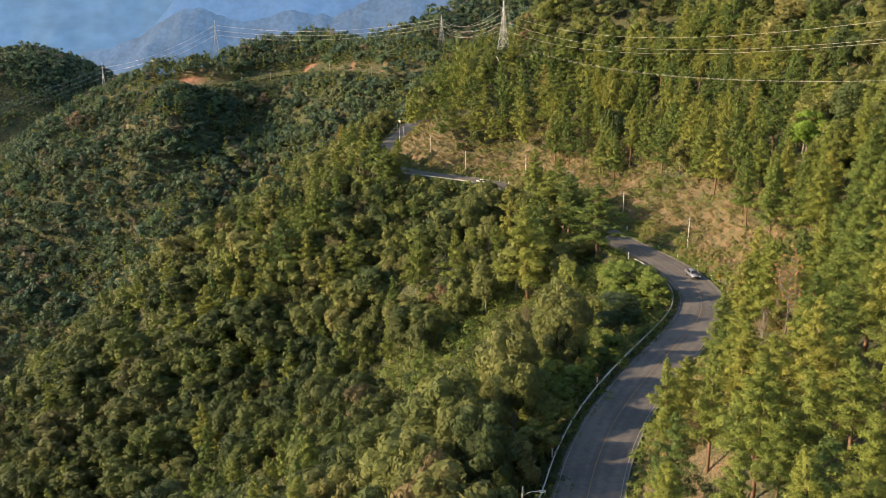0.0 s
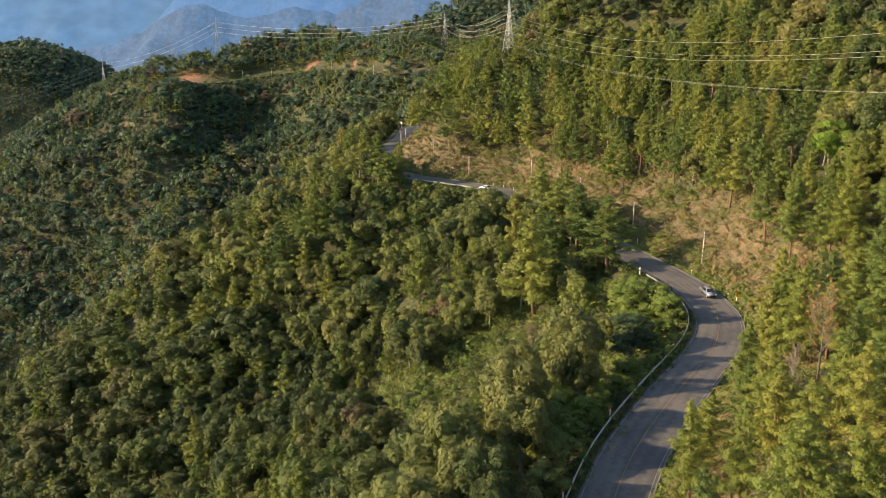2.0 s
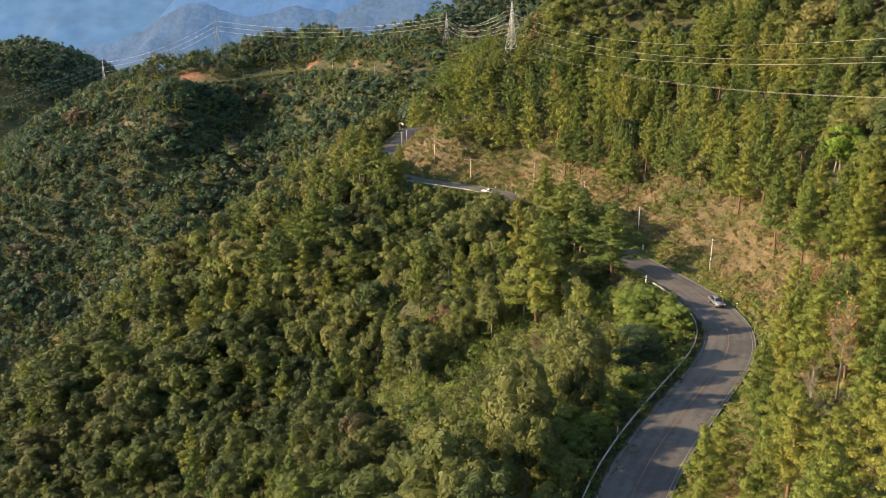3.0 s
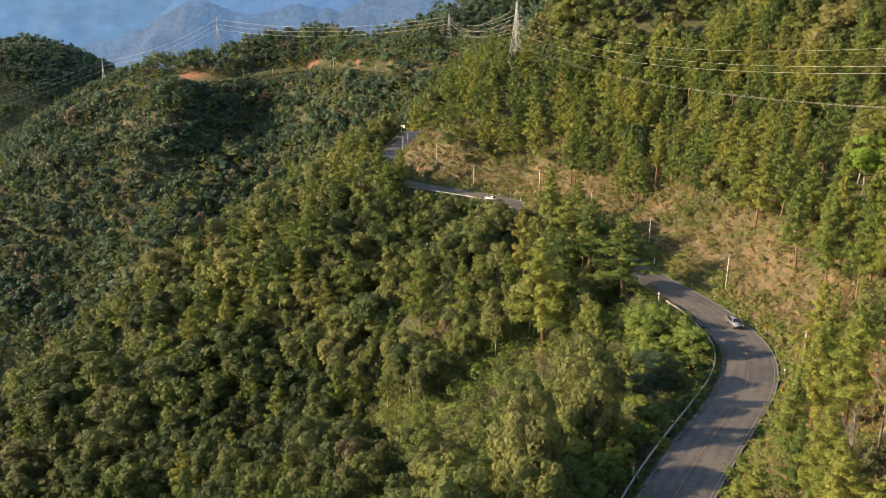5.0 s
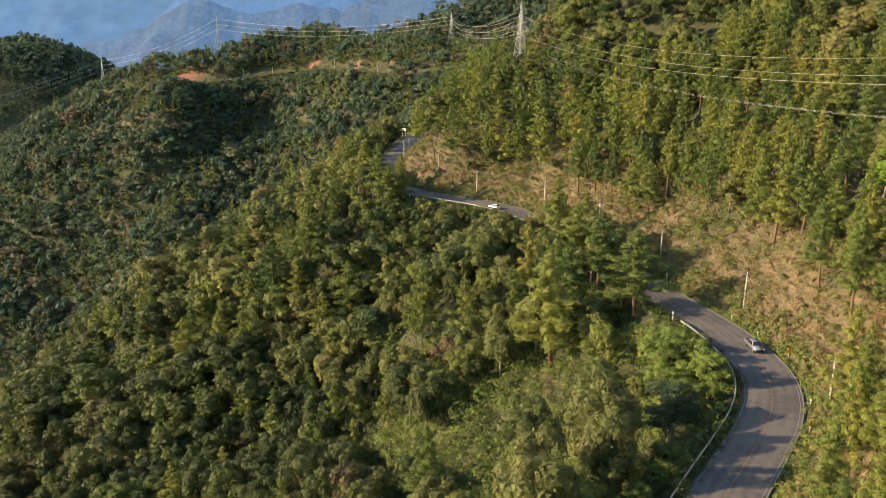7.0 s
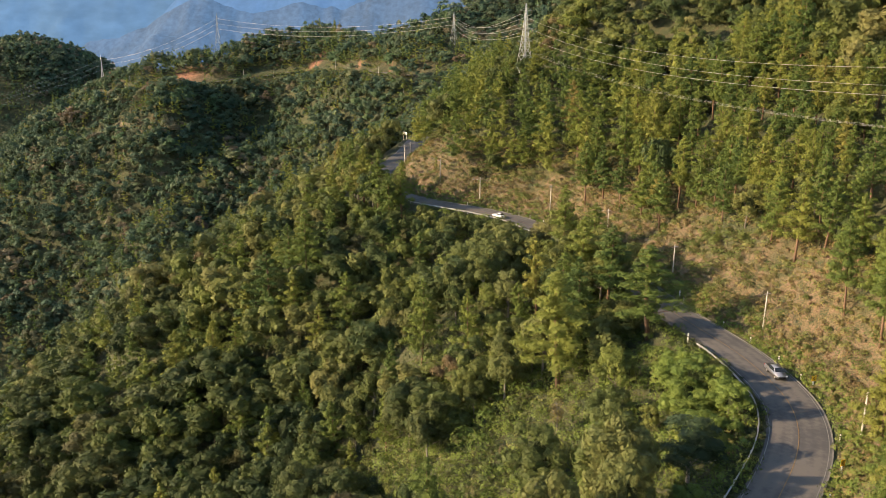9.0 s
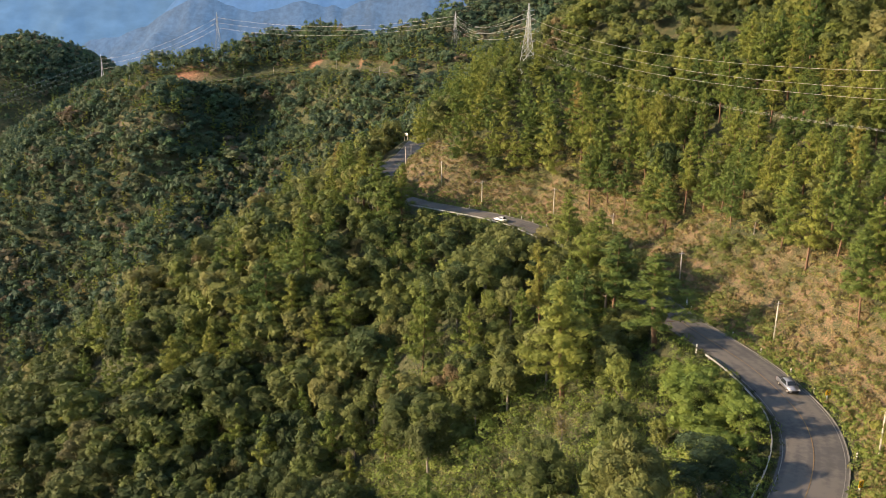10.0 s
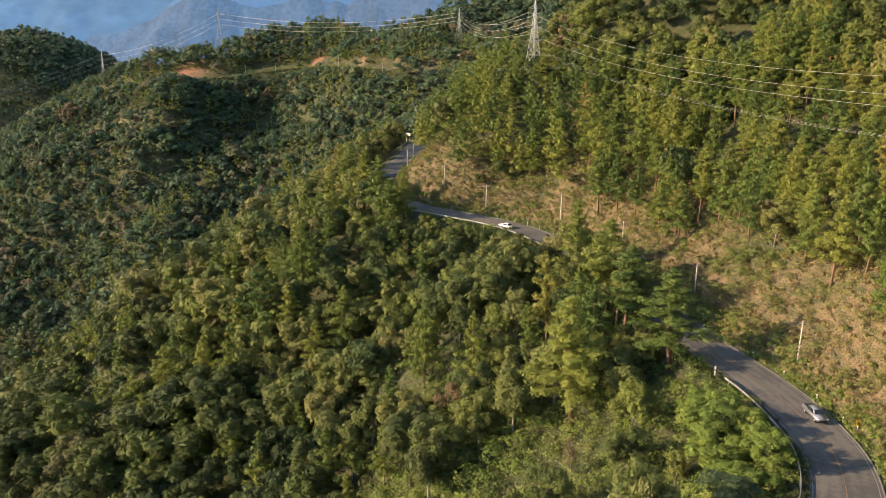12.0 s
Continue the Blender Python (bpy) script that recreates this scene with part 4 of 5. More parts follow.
def pine_tree(seed, tall, width, boughs, leaves, size, start=0.38, level=2):
    r = np.random.default_rng(seed)
    bs = pine_boughs(r, tall, width, boughs, start)
    hearts = np.concatenate(pine_hearts(r, tall, width, start, 1))
    crown = loose_mesh("crown", np.concatenate([hearts] + tufts(r, bs, level, 0.7, 0.80, under=-0.3, tear=0.7, fill=1.2) + [clump(r, c, q, int(leaves * (0.4 + q)), size, 0.8, 1.2, 0.45, np.array([0, 0, c[2] - 1.2])) for c, q in bs]))
    bm = bmesh.new()
    bend = r.uniform(-0.35, 0.35, 2)
    axis_at = lambda h: Vector((bend[0] * math.sin(h / tall * 3), bend[1] * math.sin(h / tall * 3), h))
    tube(bm, [axis_at(h) - Vector((0, 0, 1.5 if h == 0 else 0)) for h in (0, tall * 0.25, tall * 0.5, tall * 0.75, tall * 0.97)], [0.27, 0.22, 0.17, 0.11, 0.03], 6)
    for c, q in bs[:-1:3]:
        a = axis_at(max(tall * 0.2, c[2] - math.hypot(c[0], c[1]) * 0.35))
        tube(bm, [a, a.lerp(Vector(c), 0.55) - Vector((0, 0, 0.1)), c], [0.06, 0.045, 0.02], 3, False)
    for k in range(5):      # dead snags under the crown
        h, an_ = tall * r.uniform(0.15, start), r.uniform(0, 6.28)
        a = axis_at(h)
        tube(bm, [a, a + Vector((math.cos(an_) * 0.9, math.sin(an_) * 0.9, 0.15))], [0.035, 0.012], 4, False)
    trunk = bpy.data.meshes.new("trunk")
    bm.to_mesh(trunk)
    bm.free()
    return trunk, crown


def bare_tree(name, m, tall, seed, mat, label, twigs=26, leaf_mat=None):
    """A leafless tree: trunk, limbs and fine twigs."""
    r = np.random.default_rng(seed)
    t = empty(name, m, label, "tree")
    bm, tw = bmesh.new(), bmesh.new()
    tube(bm, [(0, 0, -1), (0.1, 0, tall * 0.4), (0, 0.1, tall * 0.95)], [0.16, 0.11, 0.03], 7)
    tips = []
    for k in range(twigs):
        h, a = tall * r.uniform(0.3, 0.85), r.uniform(0, 6.28)
        l = (tall - h * 0.7) * r.uniform(0.22, 0.40)
        e = Vector((math.cos(a) * l * 0.55, math.sin(a) * l * 0.55, h + l * 0.8))
        mid = Vector((math.cos(a) * l * 0.32, math.sin(a) * l * 0.32, h + l * 0.3))
        tube(bm, [(0, 0, h), mid, e], [0.06, 0.04, 0.015], 5, False)
        for _ in range(7):
            q = mid.lerp(e, r.uniform(0.1, 1))
            tip = q + Vector(r.normal(0, 0.45, 3)) + Vector((0, 0, 0.5))
            tube(tw, [q, tip], [0.022, 0.01], 3, False)
            tips.append(tuple(tip))
    part("trunk", bm, mat, t)
    tagged(part("twigs", tw, mat, t), kind="stuff")
    if leaf_mat:
        c = np.array(tips)
        part("withered_leaves", loose_mesh("withered_leaves", np.concatenate([leaves_at(c + r.normal(0, 0.25, c.shape), r.normal(0, 1, c.shape), 0.32, r) for _ in range(3)])), leaf_mat, t)
    return t


PINES = [pine_tree(100 + k, 19.0, w, 42, 52, 0.27, s) for k, (w, s) in enumerate(((7.4, 0.26), (6.6, 0.30), (8.2, 0.24), (6.9, 0.20), (7.6, 0.32), (6.2, 0.26)))]
FAR_PINES = [pine_tree(150 + k, 19.0, w, 38, 34, 0.34, s, 1) for k, (w, s) in enumerate(((7.2, 0.24), (6.4, 0.27), (7.9, 0.20), (6.8, 0.30)))]
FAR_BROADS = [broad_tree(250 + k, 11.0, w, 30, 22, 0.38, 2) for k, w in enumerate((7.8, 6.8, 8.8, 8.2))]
BROADS = [broad_tree(200 + k, 11.0, w, 36, 36, 0.27) for k, w in enumerate((7.6, 6.8, 8.6, 8.0, 6.4, 9.2))]
for trunk_, crown_ in PINES + FAR_PINES:
    trunk_.materials.append(mat_bark)
    crown_.materials.append(mat_pine)
    crown_.materials.append(mat_inner_shade)
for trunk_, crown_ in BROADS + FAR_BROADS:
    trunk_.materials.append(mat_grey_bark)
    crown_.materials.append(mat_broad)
    crown_.materials.append(mat_inner_shade)


SHADED_BROADS = []
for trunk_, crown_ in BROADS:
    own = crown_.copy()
    own.materials[0] = mat_shaded
    SHADED_BROADS.append((trunk_, own))


def shade_zone(x, y, d):
    """The lower slope, where leaf colours are darkened to stand in for shade."""
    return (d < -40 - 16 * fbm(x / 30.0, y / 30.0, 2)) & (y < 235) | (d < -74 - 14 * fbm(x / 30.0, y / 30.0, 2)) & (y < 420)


def plant(kind, x, y, scale, turn, lean=(0, 0), group="", label="", name="", squash=1.0, deep=False):
    """One tree as a thing of its own: an empty at its foot with trunk and crown."""
    stock = (PINES if y < 200 else FAR_PINES) if kind == "pine" else (SHADED_BROADS if deep else BROADS if y < 215 else FAR_BROADS)
    trunk_me, crown_me = stock[int(abs(x * 7.3 + y * 3.1)) % len(stock)]
    m = pose(x, y, g1z(x, y) - 0.1, lean[0], lean[1], turn) @ Matrix.Diagonal((scale * squash, scale * squash, scale, 1))
    t = empty(name or ("pine_tree" if kind == "pine" else "broadleaf_tree"), m, label, "tree", group)
    for nm, me in (("trunk", trunk_me), ("crown", crown_me)):
        o = new(nm, me)
        o.parent = t
    return t


PINE_LABEL = "tall pine with yellow-green needle crown on the slope"
SHADED_LABEL = "broadleaf tree on the lower slope, its green darkened for shade"
BROAD_LABEL = "broadleaf tree with a rounded dull-green crown on the slope"

# trees that stand out
SPECIAL = [("pine", 21.5, 210.5, 1.36, 40, (2, -6), 1.65), ("pine", 33.0, 226.5, 1.05, 10, (0, 2), 1.35), ("pine", -7, 244.4, 1.15, 70, (0, 2), 0.9), ("pine", 38.4, 209.5, 0.99, 120, (0, 4), 2.1),
           ("pine", 28, 262, 1.05, 200, (0, 0), 1.1), ("pine", -52, 318, 1.0, 15, (0, 0), 1.05), ("pine", -62, 300, 0.95, 88, (0, 0), 1.05), ("pine", -16, 322, 1.0, 140, (0, 0), 1.0),
           ("broad", 12, 284, 1.15, 0, (0, 0), 1.0), ("broad", 2, 262, 1.2, 50, (0, 0), 1.0), ("broad", -2, 296, 1.15, 80, (0, 0), 1.0), ("broad", 24, 246, 1.05, 30, (0, 0), 1.0),
           ("pine", -41, 372, 0.95, 30, (0, 0), 1.1), ("pine", -44, 388, 1.0, 60, (0, 0), 1.1), ("pine", -38, 352, 0.9, 90, (0, 0), 1.1), ("pine", -42, 404, 0.85, 10, (0, 0), 1.1), ("broad", -38, 380, 1.25, 0, (0, 0), 1.0), ("broad", -36, 364, 1.2, 40, (0, 0), 1.0),
           ("broad", -39, 396, 1.2, 80, (0, 0), 1.0), ("broad", -32, 345, 1.2, 120, (0, 0), 1.0)]
ROW = [("pine", -24, 329, 1.15), ("pine", -29.5, 338, 1.1), ("pine", -35, 350, 1.1), ("pine", -20, 319, 1.0), ("broad", -26, 333, 1.3), ("broad", -21, 324, 1.3), ("broad", -33, 343, 1.3),
       ("broad", 30, 197, 1.15), ("broad", 30, 205, 0.9), ("broad", 27, 189, 0.95), ("broad", 37, 193, 0.6), ("broad", 33, 181, 0.6), ("pine", 26, 221, 1.05), ("pine", 29, 236, 1.1), ("pine", 24, 229, 1.0), ("pine", 33, 246, 0.95), ("broad", 33, 250, 1.2)]
ROW += [("pine", -33, 437, 0.85), ("pine", -34.5, 426, 0.9), ("pine", -37.5, 416, 0.95), ("pine", -55, 298, 1.36), ("pine", -44, 305, 1.46), ("pine", -46, 293, 1.03), ("pine", -30, 287, 1.05), ("pine", -37, 281, 0.91), ("pine", -62, 286, 0.99), ("pine", -83, 296, 1.14), ("pine", -77, 336, 0.97), ("pine", -18, 306, 0.77)]
SPECIAL += [(kind, x, y, s, 37 * k, (0, 0), 1.3 if kind == "pine" else 1.0) for k, (kind, x, y, s) in enumerate(ROW)]
for k, y in enumerate((84, 89, 94, 99, 104, 109, 115, 121, 127, 133, 139, 145)):      # tall trees that shade the road from below
    j = road_index(np.interp(y, ROAD[:, 1], ROAD[:, 0]), y)
    x, y, _ = beside(j, -13.5 - 3.5 * (k % 3))
    SPECIAL.append(("broad", x, y, 1.55 + 0.14 * (k % 3), 53 * k, (0, 0), 0.75))
taken = []
for kind, x, y, s, turn, lean, sq in SPECIAL:
    plant(kind, x, y, s, turn, lean, "", "tall pine with a bare reddish trunk standing above the scrub" if kind == "pine" else "large broadleaf tree with grey-green crown on the slope", squash=sq)
    taken.append((x, y))
dk = plant("broad", 33.0, 158.0, 1.0, 0, label="dark-leaved spreading tree with pale limbs beside the guard rail", name="dark_tree", squash=1.5)
for child in dk.children:
    own = child.data.copy()
    own.materials.clear()
    own.materials.append(mat_pale_bark if child.name.startswith("trunk") else mat_dark)
    own.materials.append(mat_inner_shade)
    child.data = own
bare_tree("bare_tree", pose(42.6, 111, g1z(42.6, 111)), 9.5, 5, mat_grey_bark, "bare leafless tree among the pines", 30)
bare_tree("withered_tree", pose(63, 160, g1z(63, 160)), 7.5, 6, mat_grey_bark, "withered tree with rust-brown leaves above the bend", 22, mat_rust)
bare_tree("withered_tree", pose(46, 112, g1z(46, 112)), 13.5, 8, mat_grey_bark, "half-bare tree with rust-brown leaves among the pines", 26, mat_rust)
bare_tree("withered_tree", pose(19.5, 196, g1z(19.5, 196)), 8.0, 9, mat_grey_bark, "thin-leaved brownish tree on the scrub slope", 30, mat_dry)
bare_tree("withered_tree", pose(117, 258, g1z(117, 258)), 15.0, 12, mat_grey_bark, "large half-dead tree with rust-brown twigs high on the slope", 34, mat_rust)
bare_tree("bare_tree", pose(73, 150, g1z(73, 150)), 9.0, 13, mat_pale_bark, "pale bare-limbed dead tree on the slope", 26)
lime = plant("broad", 84, 203, 1.15, 0, label="fresh lime-green broadleaf tree among darker pines", name="lime_tree")
for child in lime.children:
    if child.name.startswith("crown"):
        own = child.data.copy()
        own.materials.clear()
        own.materials.append(mat_lime)
        own.materials.append(mat_inner_shade)
        child.data = own
taken += [(117, 258), (73, 150), (84, 203)]
taken += [(33.0, 158.0), (42.6, 111), (63, 160), (46, 112), (19.5, 196)]

# young trees and tall bushes just behind the guard rail, whose shadows lie on the road
YOUNG = []
for k in (0, 1, 3, 4):
    own = BROADS[k][1].copy()
    own.materials[0] = mat_shrub
    YOUNG.append((BROADS[k][0], own))
r = np.random.default_rng(77)
j0, j1 = road_index(24.8, 119), road_index(52, 197)
for n_, j in enumerate(range(j0, j1, 2)):
    off = -r.uniform(8.8, 10.2) if n_ % 2 else -r.uniform(11.5, 16.5)
    x, y, _ = beside(j, off)
    if math.hypot(x - 33.0, y - 156) < 8.5 or r.random() < 0.06:
        continue
    tall = r.uniform(4.2, 6.4) * (1.2 if y > 168 else 1.0) if n_ % 2 else r.uniform(6.5, 10.0)
    YOUNG_T = YOUNG[n_ % 4]
    m = pose(x, y, g1z(x, y) - 0.1, 0, 0, r.uniform(0, 360)) @ Matrix.Diagonal((tall / 11 * 1.35, tall / 11 * 1.35, tall / 11, 1))
    e = empty("young_tree", m, "bushy bright green young tree behind the guard rail", "tree", "young trees along the guard rail")
    for nm, me in (("trunk", YOUNG_T[0]), ("crown", YOUNG_T[1])):
        o = new(nm, me)
        o.parent = e
    taken.append((x, y))

# tall pines that stand up on the far ridge
RIDGE_PINES = [(-321, 1015, 17.9), (-311, 1019, 17.4), (-289, 1008, 14.6), (-280, 1024, 15.7), (-226, 1051, 28), (-219, 1046, 21.3), (-213, 1057, 30.2), (-206, 1051, 20.2),
               (-188, 1056, 20.2), (-179, 1047, 16.8), (-266, 1040, 23.5), (-168, 1065, 22.4), (-155, 1062, 24.6), (-144, 1039, 20.2), (-124, 1011, 22.4), (-113, 988, 18.7)]
for k, (x, y, tall) in enumerate(RIDGE_PINES):
    plant("pine", x, y, tall / 19.0, 61 * k, (0, 0), "pines on the far ridge", "tall pine standing against the sky on the far ridge", squash=1.1)
    taken.append((x, y))

# scattered places over the whole slope
def scatter(x0, x1, y0, y1, gap, seed):
    """A jittered lattice of places."""
    r = np.random.default_rng(seed)
    xs, ys = np.arange(x0, x1, gap), np.arange(y0, y1, gap * 0.87)
    X, Y = np.meshgrid(xs, ys)
    X = X + (np.arange(len(ys)) % 2)[:, None] * gap * 0.5 + r.uniform(-0.36, 0.36, X.shape) * gap
    Y = Y + r.uniform(-0.36, 0.36, X.shape) * gap
    return X.ravel(), Y.ravel(), r


def in_view(x, y, margin=0.04):
    """The wedge of land in front of the walk, with a margin at its sides."""
    return (np.abs(x) < (y + 25) * (0.52 + margin)) & (y > 60)


def far_edge(x):
    """Where the far road's shelf begins, by x."""
    return np.interp(x, [-400, -300, -150, -87, -43], [965, 935, 935, 850, 785])


def choose(x, y, d, r):
    """Height, and whether a pine, for a tree at each place; 0 where none grows."""
    n = len(x)
    shelf = y > far_edge(x)
    up = d > 0
    patch = fbm(x / 38.0, y / 38.0, 3)
    pine = np.where(up, (d < 52 + 22 * patch) & (r.random(n) < np.where(shelf, np.where(x < -335, 0.15, 0.38), np.where(y > 600, 0.25, np.where(y < 200, 0.97, 0.88)))), (r.random(n) < 0.11 + 0.17 * smoothstep(0.1, 0.6, patch)))
    h = np.where(pine, r.uniform(13, 20, n) * np.where(up, 1.0, 1.12), r.uniform(8.0, 16.0, n))
    h = np.where((y > 560) & ~pine, 5.5 + 12.5 * r.random(n) ** 1.8, h)
    h = np.where(up & pine, h * np.where(y < 150, 0.82, np.where((y > 290) & (y < 560), 1.22, 0.95)), h)
    low = ~up & (d < -52) & (y < 430) & ~pine
    h = np.where(low, h * 1.2 * (r.random(n) > 0.2), h)
    # bare cut bank, the strip beside the road, and the low growth on the valley-side verge
    edge = np.maximum(15, 12 + 12 * fbm(x / 17.0, y / 17.0, 2))
    edge = np.where(y < 200, np.minimum(edge, 8.5 + np.maximum(y - 150, 0) * 0.13), edge)
    edge = np.where((y > 196) & (y <= 262), np.maximum(edge, 19), edge)
    edge = np.where(y > 262, 14 + 4 * fbm(x / 13.0, y / 13.0, 2), edge)
    edge = np.where(y > 480, 6.6, edge)
    h = np.where(shelf & (x < -335), np.minimum(h, 8 + 6 * r.random(n)), h)
    h = np.where(up & (d < edge), 0, h)
    h = np.where(~up & (d > -7.5), 0, h)
    open_road = ((y > 90) & (y < 226)) | ((y > 276) & (y < 330))
    room = 1.5 + np.maximum(-d - 7, 0) * 0.62
    room = np.where(y < 150, 3.0 + np.maximum(-d - 7, 0) * 1.35, room)
    h = np.where(~up & (y < 140) & (d > -38) & (d < -14), h * 1.15, h)
    h = np.where(~up & open_road, np.minimum(h, room + 2.0), h)
    view_gap = ~up & (y > far_edge(x) - 25) & (x > -315) & (x < -50) & (d > -19)
    h = np.where(view_gap, np.minimum(h, 2.5 - (d + 7) * 0.40), h)
    # shrubby slope with few trees below the bend
    scrub = ~up & (d > -62) & (y > 148) & (y < 204 + 0.45 * np.maximum(-d - 22, 0)) & (r.random(n) < np.where(d > -34, 0.86, 0.74))
    h = np.where(scrub, 0, h)
    clearing = (np.abs(x + 4) < 5) & (np.abs(y - 241) < 5) | (np.abs(x - 17) < 8) & (y > 188) & (y < 207) | (np.hypot(x - 33, y - 154) < 9)
    for px, py, wide in ((26.5, 383, 4.5), (1.2, 864, 6), (-251, 1021, 6)):       # cleared ground about the towers
        near = np.hypot(x - px, (y - py + 0.7 * wide) * 0.8)
        clearing |= near < wide
        h = np.where(near < 2.2 * wide, np.minimum(h, 7), h)
    bare = bare_face(x, y, d) > 0.3
    clearing |= bare & (r.random(n) < 0.85)
    h = np.where(bare, np.minimum(h, 5), h)
    # trees kept below the camera's sight line to the notice board
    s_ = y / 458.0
    sight_strip = (np.abs(x + 24 * s_) < 4.0) & (y > 150) & (y < 480)
    h = np.where(sight_strip, np.minimum(h, np.maximum(58 - 57 * s_ - ground(x, y), 0)), h)
    for cx, cy, sx, sy in DRY_GLADES:
        near = np.hypot((x - cx) / sx, (y - cy) / sy)
        clearing |= (near < 0.9) & (r.random(n) < 0.75)
        h = np.where(near < 1.2, np.minimum(h, 5), h)
    h = np.where(clearing, 0, h)
    young = up & (h == 0) & ~clearing & (d > np.where(y > 480, 5.5, 11.5)) & (d < edge) & ((y < 480) & (r.random(n) < 0.24) | shelf & (r.random(n) < 0.85))
    h = np.where(young, r.uniform(3.5, 7, n), h)
    h = np.where(h < 3.4, 0, h)
    return h, pine.astype(bool)


def off_taken(x, y, gap):
    keep = np.ones(len(x), bool)
    for tx, ty in taken:
        keep &= np.hypot(x - tx, y - ty) > gap
    return keep


def open_to_view(x, y, high):
    """Whether a tree top there stands clear of the crests between it and the walk."""
    keep = np.zeros(len(x), bool)
    top = sheet_z(x, y) + high + 3
    for ey, ez in ((0.0, 60.0), (62.0, 63.5)):
        clear = np.ones(len(x), bool)
        for f in np.linspace(0.08, 0.96, 45):
            clear &= sheet_z(x * f, ey + (y - ey) * f) + 4 < ez + (top - ez) * f
        keep |= clear
    return keep


# near trees, each a thing
X, Y, r = scatter(-75, 110, 62, 335, 6.8, 11)
D, _, _ = to_road(X, Y)
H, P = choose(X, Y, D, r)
score = np.hypot(X, Y - 40) + np.where(D > 0, 0, 10)
ok = (H > 0) & in_view(X, Y) & off_taken(X, Y, 4.8) & (np.abs(D) < 110)
order = np.argsort(np.where(ok, score, 1e9))[:ok.sum()]
DZ = shade_zone(X, Y, D)
count = {True: 0, False: 0}
near_set = np.zeros(len(X), bool)
for k in order:
    pine_k = bool(P[k])
    if count[pine_k] >= 290:
        continue
    count[pine_k] += 1
    near_set[k] = True
    s = H[k] / (19.0 if pine_k else 11.0)
    plant("pine" if pine_k else "broad", X[k], Y[k], s, r.uniform(0, 360), (r.normal(0, 2), r.normal(0, 2)), "pines on the hillside" if pine_k else "broadleaf trees on the valley side",
          PINE_LABEL if pine_k else SHADED_LABEL if DZ[k] else BROAD_LABEL, squash=r.uniform(0.85, 1.15) * (1.0 if s > 0.7 else 1.25), deep=bool(DZ[k]))
rest_x, rest_y, rest_h, rest_p = X[ok & ~near_set], Y[ok & ~near_set], H[ok & ~near_set], P[ok & ~near_set]


def woods(name, kinds, boughs, leaves, size, mat, label, seed, grow=1.12, hearts=True, spread=1.0, level=1, tear=1.0, fill=1.15):
    """Many trees joined into one mesh of kind stuff. kinds: arrays x, y, height, pine."""
    xs, ys, hs, ps = kinds
    zs = ground(xs, ys)
    r = np.random.default_rng(seed)
    stock = {}
    for pine_k in (False, True):
        for v in range(6):
            q = np.random.default_rng(seed * 31 + v + 10 * pine_k)
            w = q.uniform(5.8, 7.2) if pine_k else q.uniform(7.0, 8.8)
            bs, lobes = (pine_boughs(q, 19.0, w, boughs, 0.26), []) if pine_k else broad_boughs(q, 11.0, w * 1.1, boughs)
            if hearts:
                core = np.concatenate(pine_hearts(q, 19.0, w, 0.26, 1)[::2] if pine_k else broad_hearts(q, lobes[:2], 1))
            else:
                core = np.zeros((0, 3, 3))
            if pine_k:
                bs = [(c, rad * grow) for c, rad in bs]
                leafy = tufts(q, bs, 1, 0.7, 0.85, under=-0.2, tear=tear, fill=fill) + [clump(q, c, rad, leaves, size, 0.85, 1.4, 0.4, np.array([0, 0, c[2] - 1.2])) for c, rad in bs]
            else:
                bs = [(c, rad * grow) for c, rad in bs]
                leafy = tufts(q, bs, level, under=-0.45 if level > 1 else -0.2, tear=tear, fill=fill) + lobe_leaves(q, lobes, boughs * leaves // 8, size) + [clump(q, c, rad, leaves, size, 0.85, 1.0, 0.0, np.array([0, 0, 5.5])) for c, rad in bs]
            stock[pine_k, v] = (np.concatenate([core] + leafy), 0 if pine_k else len(core))
    out, tint, inner = [], [], []
    for x, y, z, h, p in zip(xs, ys, zs, hs, ps):
        q, n_core = stock[bool(p), int(r.integers(6))]
        inner.append(np.arange(len(q)) < n_core)
        s = h / (19.0 if p else 11.0)
        a = r.uniform(0, 2 * math.pi)
        wide = s * r.uniform(0.85, 1.15) * spread
        ca, sa = math.cos(a) * wide, math.sin(a) * wide
        out.append(np.stack([q[..., 0] * ca - q[..., 1] * sa + x, q[..., 0] * sa + q[..., 1] * ca + y, q[..., 2] * s + z], -1))
        tint.append(np.full(len(q), r.random()))
    if not out:
        return None
    me = loose_mesh(name, np.concatenate(out))
    me.attributes.new("tint", "FLOAT", "FACE").data.foreach_set("value", np.concatenate(tint).astype(np.float32))
    me.materials.append(mat)
    me.materials.append(mat_inner_shade)
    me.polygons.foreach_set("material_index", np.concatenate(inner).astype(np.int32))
    return tagged(new(name, me), label, "woodland", kind="stuff")


